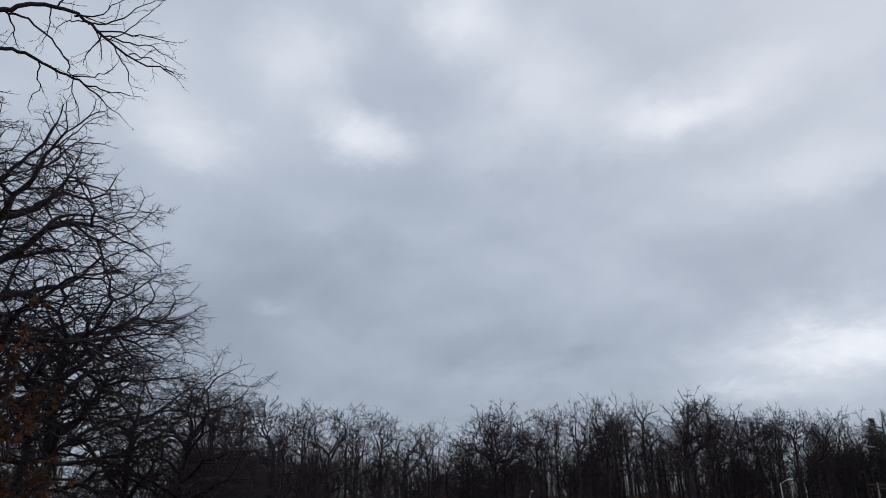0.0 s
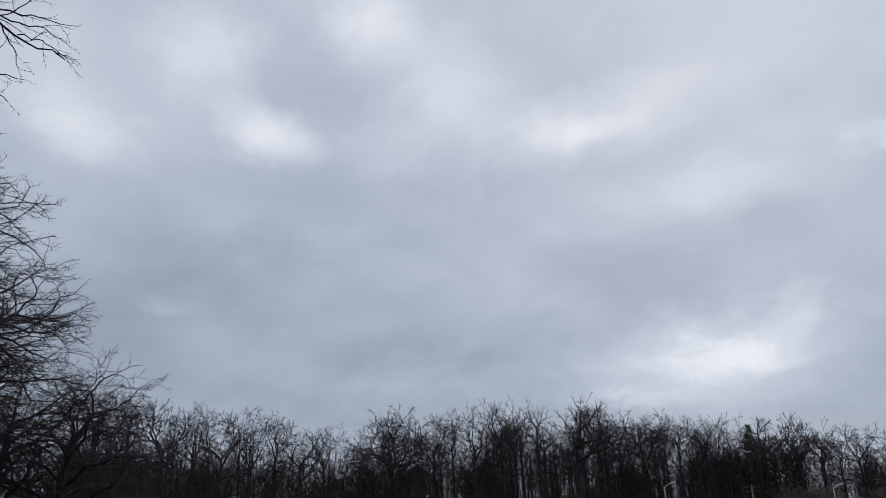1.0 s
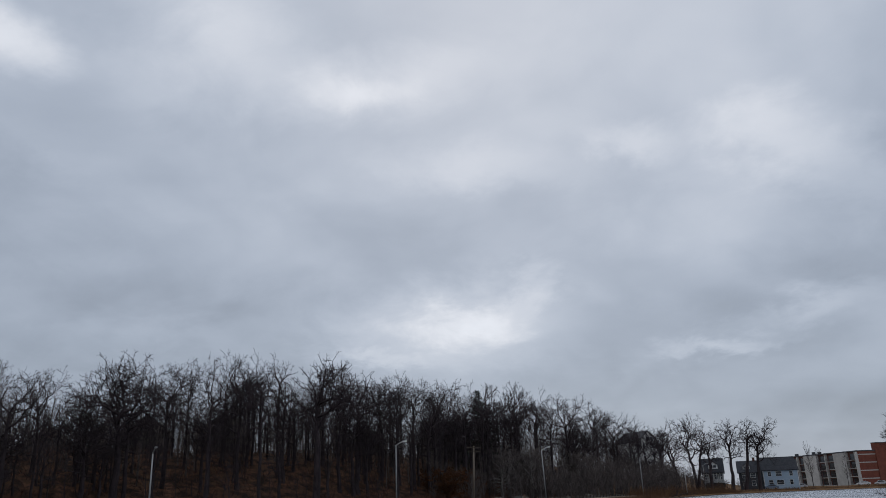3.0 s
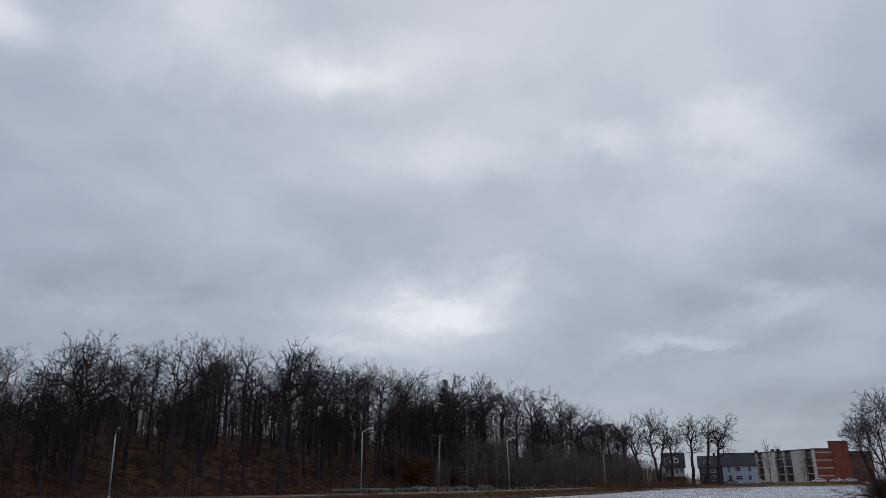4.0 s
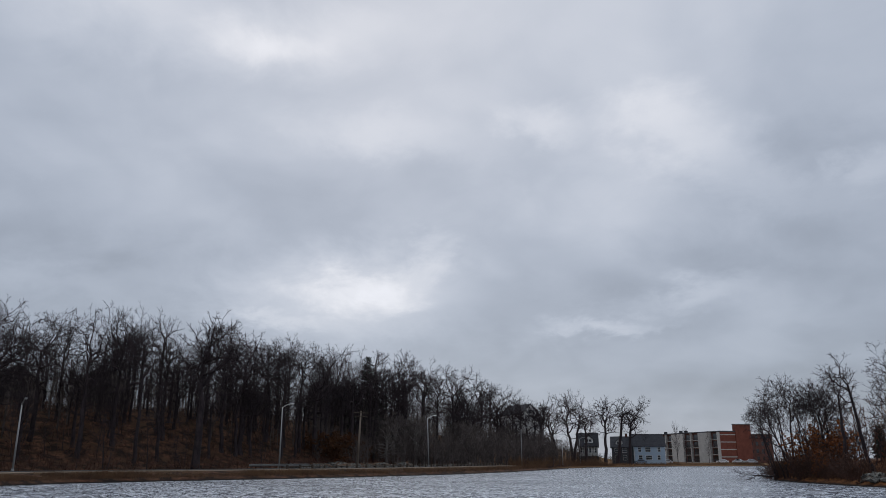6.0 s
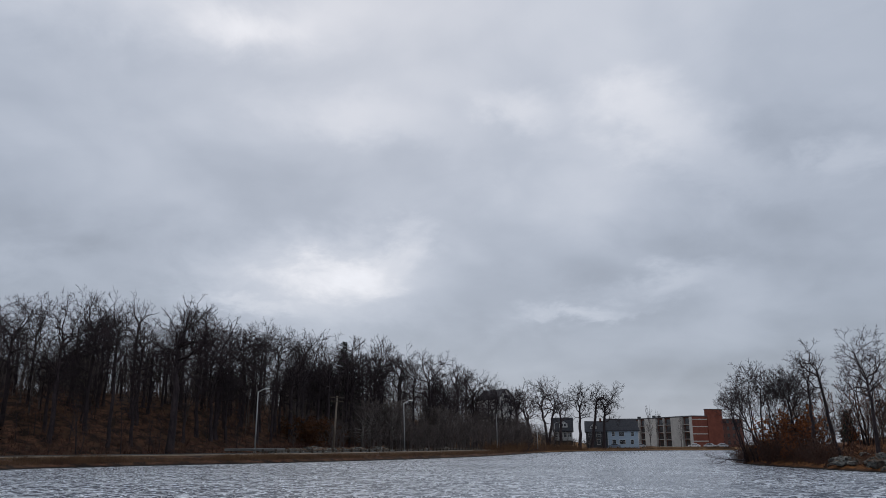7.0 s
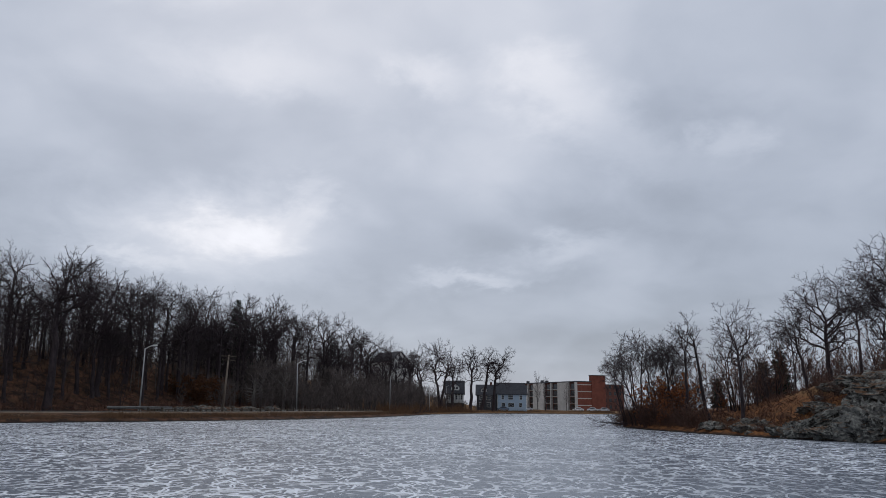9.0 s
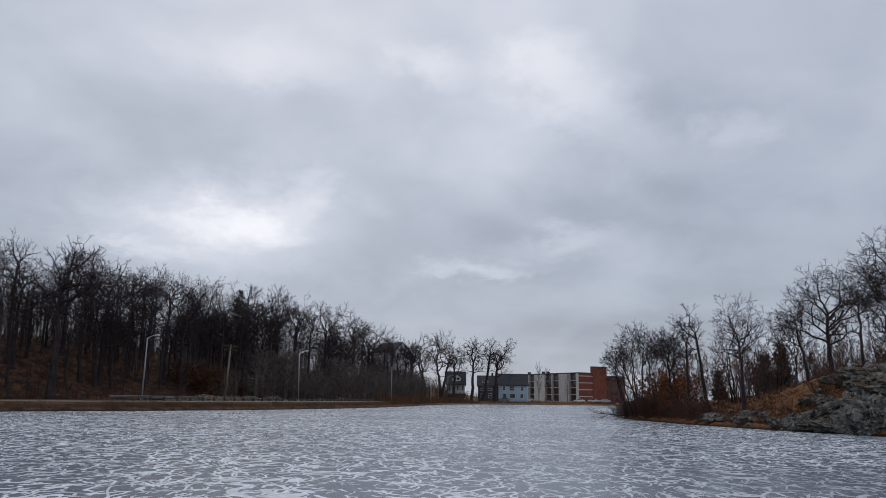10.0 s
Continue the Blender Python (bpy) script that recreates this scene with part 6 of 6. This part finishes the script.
def dormer(house, x, y, z, w, h, wall, roof):
    """A small gabled dormer on a roof that faces front."""
    bm = bmesh.new()
    prof = [(x - w / 2, z), (x + w / 2, z), (x + w / 2, z + h), (x, z + h + w * 0.35), (x - w / 2, z + h)]
    rows = [[bm.verts.new((a, yy, b)) for a, b in prof] for yy in (y, y + 2.6)]
    bm.faces.new(rows[0])
    bm.faces.new(rows[1][::-1])
    for k in range(5):
        bm.faces.new((rows[0][k], rows[1][k], rows[1][(k + 1) % 5], rows[0][(k + 1) % 5]))
    bmesh.ops.recalc_face_normals(bm, faces=bm.faces[:])
    dm = part("dormer", bm, wall, house)
    for sgn in (-1, 1):
        bm = box_bm(0, w * 0.68, y - 0.25, y + 2.6, 0, 0.12)
        bm.transform(Matrix.Translation((x, 0, z + h + w * 0.35 + 0.02)) @ Matrix.Rotation(sgn * math.atan(0.7) + (math.pi if sgn < 0 else 0), 4, "Y"))
        part("dormer_roof", bm, roof, dm)
    for k in (-1, 1):
        part("pane", box_bm(x + k * w * 0.2 - w * 0.15, x + k * w * 0.2 + w * 0.15, y - 0.03, y + 0.01, z + 0.35, z + h - 0.1), WINDOW_GLASS, dm)


def houses():
    # dark gabled houses up behind the trees
    for az, d, w, top, lab in ((-33.4, 176, 10, 6.15, "dark gabled house half hidden on the wooded hill"), (-38.5, 170, 9, 6.0, "dark gabled house half hidden on the wooded hill"),
                               (-44.5, 165, 10, 5.2, "dark brown gabled house behind bare trees")):
        z = height(*polar(az, d).to_2d())
        ridge = 2 + d * math.tan(radians(top)) - z
        gable_house(az, d, w, 9, ridge - 3.4, ridge, "y", BROWN_PAINT, ROOF, lab,
                    windows=((-2.2, ridge - 5.2, 0.9, 1.5), (2.2, ridge - 5.2, 0.9, 1.5), (0, ridge - 2.6, 0.8, 1.1)))
    z = height(*polar(-17.6, 186).to_2d())
    ridge = 2 + 186 * math.tan(radians(5.3)) - z
    gable_house(-17.6, 186, 10.5, 9, ridge - 3.0, ridge, "x", BROWN_PAINT, ROOF, "large dark house with a long roof on the wooded hill",
                windows=((-3.4, ridge - 5, 1, 1.6), (0, ridge - 5, 1, 1.6), (3.4, ridge - 5, 1, 1.6)), chimneys=((3.5, 0, ridge + 0.8),))
    z = height(*polar(-24.0, 185).to_2d())
    gable_house(-24.0, 185, 11, 9, 4.2, 6.6, "x", BROWN_PAINT, ROOF, "dark brown house with a long roof behind hillside trees",
                windows=((-3.4, 2.9, 1, 1.5), (0, 2.9, 1, 1.5), (3.4, 2.9, 1, 1.5)))
    # tall pale house at the end of the hill
    z = height(*polar(-3.7, 285).to_2d())
    ridge = 2 + 285 * math.tan(radians(3.85)) - z
    h = gable_house(-3.9, 285, 7.6, 13, ridge - 3.3, ridge, "y", WHITE_PAINT, ROOF, "tall white gabled house among bare trees", turn=36,
                    windows=((0, ridge - 2.5, 1.6, 1.3), (-1.8, ridge - 5.0, 1.0, 1.6), (1.8, ridge - 5.0, 1.0, 1.6), (-1.8, ridge - 8, 1.0, 1.6), (1.8, ridge - 8, 1.0, 1.6)))
    gable_house(-2.75, 291, 6.0, 9, ridge - 5.0, ridge - 3.0, "x", GREY_PAINT, ROOF, "lower grey house wing among bare trees", windows=((0, ridge - 6.6, 1.8, 1.5),))
    # the dormered house
    g = 3.6
    h = gable_house(0.95, 288, 6.6, 9, 3.4, 7.9, "x", WHITE_PAINT, ROOF, "white house with a dark roof, dormer and columned porch", ground=g,
                    windows=((-2.2, 2.0, 1.0, 1.5), (-0.7, 2.0, 1.0, 1.5), (0.8, 2.0, 1.0, 1.5), (2.3, 2.0, 1.0, 1.5)))
    dormer(h, 0.2, -3.6, 4.6, 3.0, 1.3, WHITE_PAINT, ROOF)
    for k in range(7):
        part("porch_column", box_bm(-3.15 + 1.05 * k - 0.09, -3.15 + 1.05 * k + 0.09, -6.3, -6.1, 0.0, 3.2, 0.02), WHITE_PAINT, h)
    part("porch_roof", box_bm(-3.5, 3.5, -6.6, -4.52, 3.2, 3.4), ROOF, h)
    part("porch_base", box_bm(-3.5, 3.5, -6.6, -4.52, -1.5, 0.0), BROWN_PAINT, h)
    # the blue house and its dark neighbour
    h = gable_house(5.0, 300, 11.2, 9, 5.6, 9.6, "x", BLUE_PAINT, ROOF, "pale blue clapboard house with a dark slate roof", ground=1.7, turn=12,
                    windows=((-3.6, 4.2, 1.0, 1.5), (-0.6, 4.2, 1.8, 1.5), (3.4, 4.2, 1.0, 1.5), (-3.4, 1.4, 1.3, 1.5), (-0.4, 1.4, 2.2, 1.4), (3.2, 1.4, 1.0, 1.5)))
    part("trim_board", box_bm(-5.7, 5.7, -4.56, -4.504, 5.3, 5.55), WHITE_PAINT, h)
    part("corner_board", box_bm(-5.66, -5.48, -4.56, -4.504, 0, 5.3), WHITE_PAINT, h)
    part("corner_board", box_bm(5.48, 5.66, -4.56, -4.504, 0, 5.3), WHITE_PAINT, h)
    h = gable_house(3.35, 300, 8.0, 9, 5.2, 8.8, "x", DARK_PAINT, ROOF, "dark grey house with white window trim and dormer", ground=1.7,
                    windows=((-2.2, 4.0, 1.4, 1.4), (0.6, 4.0, 1.6, 1.4), (-2.2, 1.4, 1.4, 1.5), (0.6, 1.4, 1.2, 1.6)), chimneys=((1.5, 0, 10.0), (3.2, 0.4, 10.0)))
    dormer(h, -1.2, -3.6, 6.0, 2.4, 1.2, WHITE_PAINT, ROOF)


def apartments():
    """Four storeys: an end wall of red brick with pale bands, a long side of pale piers and balconies."""
    corner, z0, top = Vector((57.5, 330, 0)), 1.2, 13.2
    thing = new("apartment_building")
    # local x along the brick end wall, local y along the balcony side
    u = Vector((0.884, 0.467))
    thing.matrix_world = Matrix.Translation((corner.x, corner.y, z0)) @ Matrix.Rotation(math.atan2(u.y, u.x), 4, "Z")
    H, L, D = top - z0, 46.0, 14.6
    part("wall", box_bm(0.9, D, 0.6, L, -2.0, H), BRICK_DARK, thing)
    part("brick_end_wall", box_bm(0.4, D - 0.002, -0.02, 0.596, -2.0, H + 0.004), BRICK, thing, "red brick end wall")
    for k in range(4):
        part("band", box_bm(0.3, D * 0.72, -0.08, -0.024, 2.9 * k + 2.0, 2.9 * k + 2.35), CONCRETE, thing, "pale concrete band")
    part("roof", box_bm(0.2, D + 0.2, -0.1, L + 0.2, H + 0.01, H + 0.4), DARK_PAINT, thing, "dark roof edge")
    tower = part("stair_tower", box_bm(D * 0.54, D + 0.8, -0.35, 1.4, -2.0, H + 2.9), BRICK, thing, "red brick stair tower")
    part("tower_cap", box_bm(D * 0.54 - 0.15, D + 0.95, -0.5, 1.55, H + 2.904, H + 3.1), DARK_PAINT, tower)
    # pale piers and balcony bays down the long side
    bays, y = ((0.0, 1.2, 1), (1.2, 6.0, 0), (6.0, 13.5, 1), (13.5, 24.0, 0), (24.0, 32.5, 1), (32.5, 41.5, 0), (41.5, L, 1)), 0
    for y0, y1, solid in bays:
        if solid:
            n = max(1, round((y1 - y0) / 3.8))
            for i in range(n):
                a, b = y0 + (y1 - y0) * i / n, y0 + (y1 - y0) * (i + 1) / n
                part("pier", box_bm(-0.25, 0.896, a + 0.02, b - 0.02, -2.0, H - 0.1), CONCRETE, thing, "pale concrete panel")
            continue
        n = max(1, round((y1 - y0) / 4.8))
        for i in range(n):
            a, b = y0 + (y1 - y0) * i / n, y0 + (y1 - y0) * (i + 1) / n
            if i:
                part("fin", box_bm(-0.2, 0.896, a - 0.16, a + 0.16, -2.0, H - 0.1), CONCRETE, thing)
            for k in range(4):
                z = 2.95 * k + 0.2
                slab = part("balcony", box_bm(-0.15, 0.89, a + 0.2, b - 0.2, z - 0.2, z), CONCRETE, thing)
                bm = bmesh.new()
                for q in range(9):
                    yy = a + 0.25 + (b - a - 0.5) * q / 8
                    box_bm(-0.12, -0.08, yy - 0.02, yy + 0.02, z + 0.004, z + 1.0, bm=bm)
                box_bm(-0.13, -0.07, a + 0.2, b - 0.2, z + 1.0, z + 1.06, bm=bm)
                part("railing", bm, DARK_PAINT, slab)
                part("pane", box_bm(0.84, 0.894, a + 0.5, b - 0.9, z + 0.1, z + 2.3), WINDOW_GLASS, thing)
    for x, yy, hh in ((6, 30, 1.0), (9, 38, 1.4), (5, 44, 1.1)):
        part("roof_vent", box_bm(x - 0.6, x + 0.6, yy - 0.6, yy + 0.6, H + 0.404, H + 0.4 + hh, 0.1), DARK_PAINT, thing)
    v, f = bar_bm([(4, 34, H + 0.4), (4, 34, H + 6.5)], [0.06, 0.04], 6)
    part("mast", mesh_of("mast", v, f, STEEL), STEEL, thing)
    tagged(thing, "four-storey apartment building of red brick and pale panels", "apartment building")
    # lower wing, set back
    wing = new("brick_building")
    wing.matrix_world = thing.matrix_world @ Matrix.Translation((D + 0.82, 2.2, 0))
    part("wall", box_bm(0, 12.5, 0, 14, -2, H - 0.9), BRICK_DARK, wing)
    part("roof", box_bm(-0.1, 12.6, -0.1, 14.1, H - 0.896, H - 0.6), DARK_PAINT, wing)
    for k in range(4):
        for x in (1.8, 4.6, 7.4, 10.2):
            window(wing, x, 2.9 * k + 1.6, 1.3, 1.4, 0.0, frame_mat=BRICK_DARK)
    tagged(wing, "dark brick block beside taller apartments", "apartment building")


def make_car(az, d, turn, paint, label, tall=1.5):
    p = on_land(az, d)
    thing = new("car")
    thing.matrix_world = Matrix.Translation(p) @ Matrix.Rotation(radians(-az + turn), 4, "Z")
    prof = [(-2.2, 0.3), (-2.25, 0.62), (-2.1, 0.9), (-1.2, 0.98), (-0.55, tall), (0.9, tall), (1.65, 1.0), (2.15, 0.92), (2.25, 0.6), (2.2, 0.3)]
    bm = bmesh.new()
    rows = []
    for y, k in ((-0.88, 0.0), (-0.8, 1.0), (0.8, 1.0), (0.88, 0.0)):
        rows.append([bm.verts.new((x, y * (0.82 if z > 1.1 else 1.0), z)) for x, z in prof])
    n = len(prof)
    for a, b in zip(rows, rows[1:]):
        for k in range(n):
            bm.faces.new((a[k], a[(k + 1) % n], b[(k + 1) % n], b[k]))
    bm.faces.new(rows[0][::-1])
    bm.faces.new(rows[-1])
    bmesh.ops.recalc_face_normals(bm, faces=bm.faces[:])
    part("body", bm, paint, thing)
    for sgn in (-1, 1):
        bm = bmesh.new()
        y = sgn * 0.80
        vs = [bm.verts.new(c) for c in ((-1.0, y * 1.11, 1.02), (1.4, y * 1.11, 1.02), (0.85, y * 0.93, tall - 0.08), (-0.5, y * 0.93, tall - 0.08))]
        bm.faces.new(vs)
        bmesh.ops.solidify(bm, geom=bm.faces[:], thickness=0.03)
        part("side_window", bm, WINDOW_GLASS, thing)
        for x in (-1.4, 1.4):
            v, f = bar_bm([(x, sgn * 0.72, 0.33), (x, sgn * 0.93, 0.33)], [0.33, 0.33], 14)
            wheel = part("wheel", mesh_of("wheel", v, f, TYRE), TYRE, thing)
            v, f = bar_bm([(x, sgn * 0.931, 0.33), (x, sgn * 0.945, 0.33)], [0.2, 0.18], 10)
            part("rim", mesh_of("rim", v, f, STEEL), STEEL, wheel)
        part("headlight", box_bm(2.12, 2.262, sgn * 0.62 - 0.16, sgn * 0.62 + 0.16, 0.66, 0.8), LAMP_GLASS, thing)
    return tagged(thing, label, "car", "parked cars")


def cars():
    make_car(6.25, 304, 12, CAR_SILVER, "silver hatchback parked beside the blue house")
    make_car(9.95, 312, 0, CAR_WHITE, "white car parked before the brick wall", 1.45)
    make_car(11.0, 312, 170, CAR_WHITE, "white car parked before the brick wall", 1.55)
    make_car(11.75, 313, 5, CAR_SILVER, "pale silver car parked before the brick wall", 1.5)
    make_car(4.5, 292, 8, CAR_BLUE, "dark blue-grey car parked beside the blue house", 1.5)


apartments()
houses()
cars()
rocks()
street_things()
young_trees = woods()
far_trees(young_trees)
for ob in young_trees:
    discard(ob)
point_trees()
near_left_trees()
overhead_tree()
reeds()
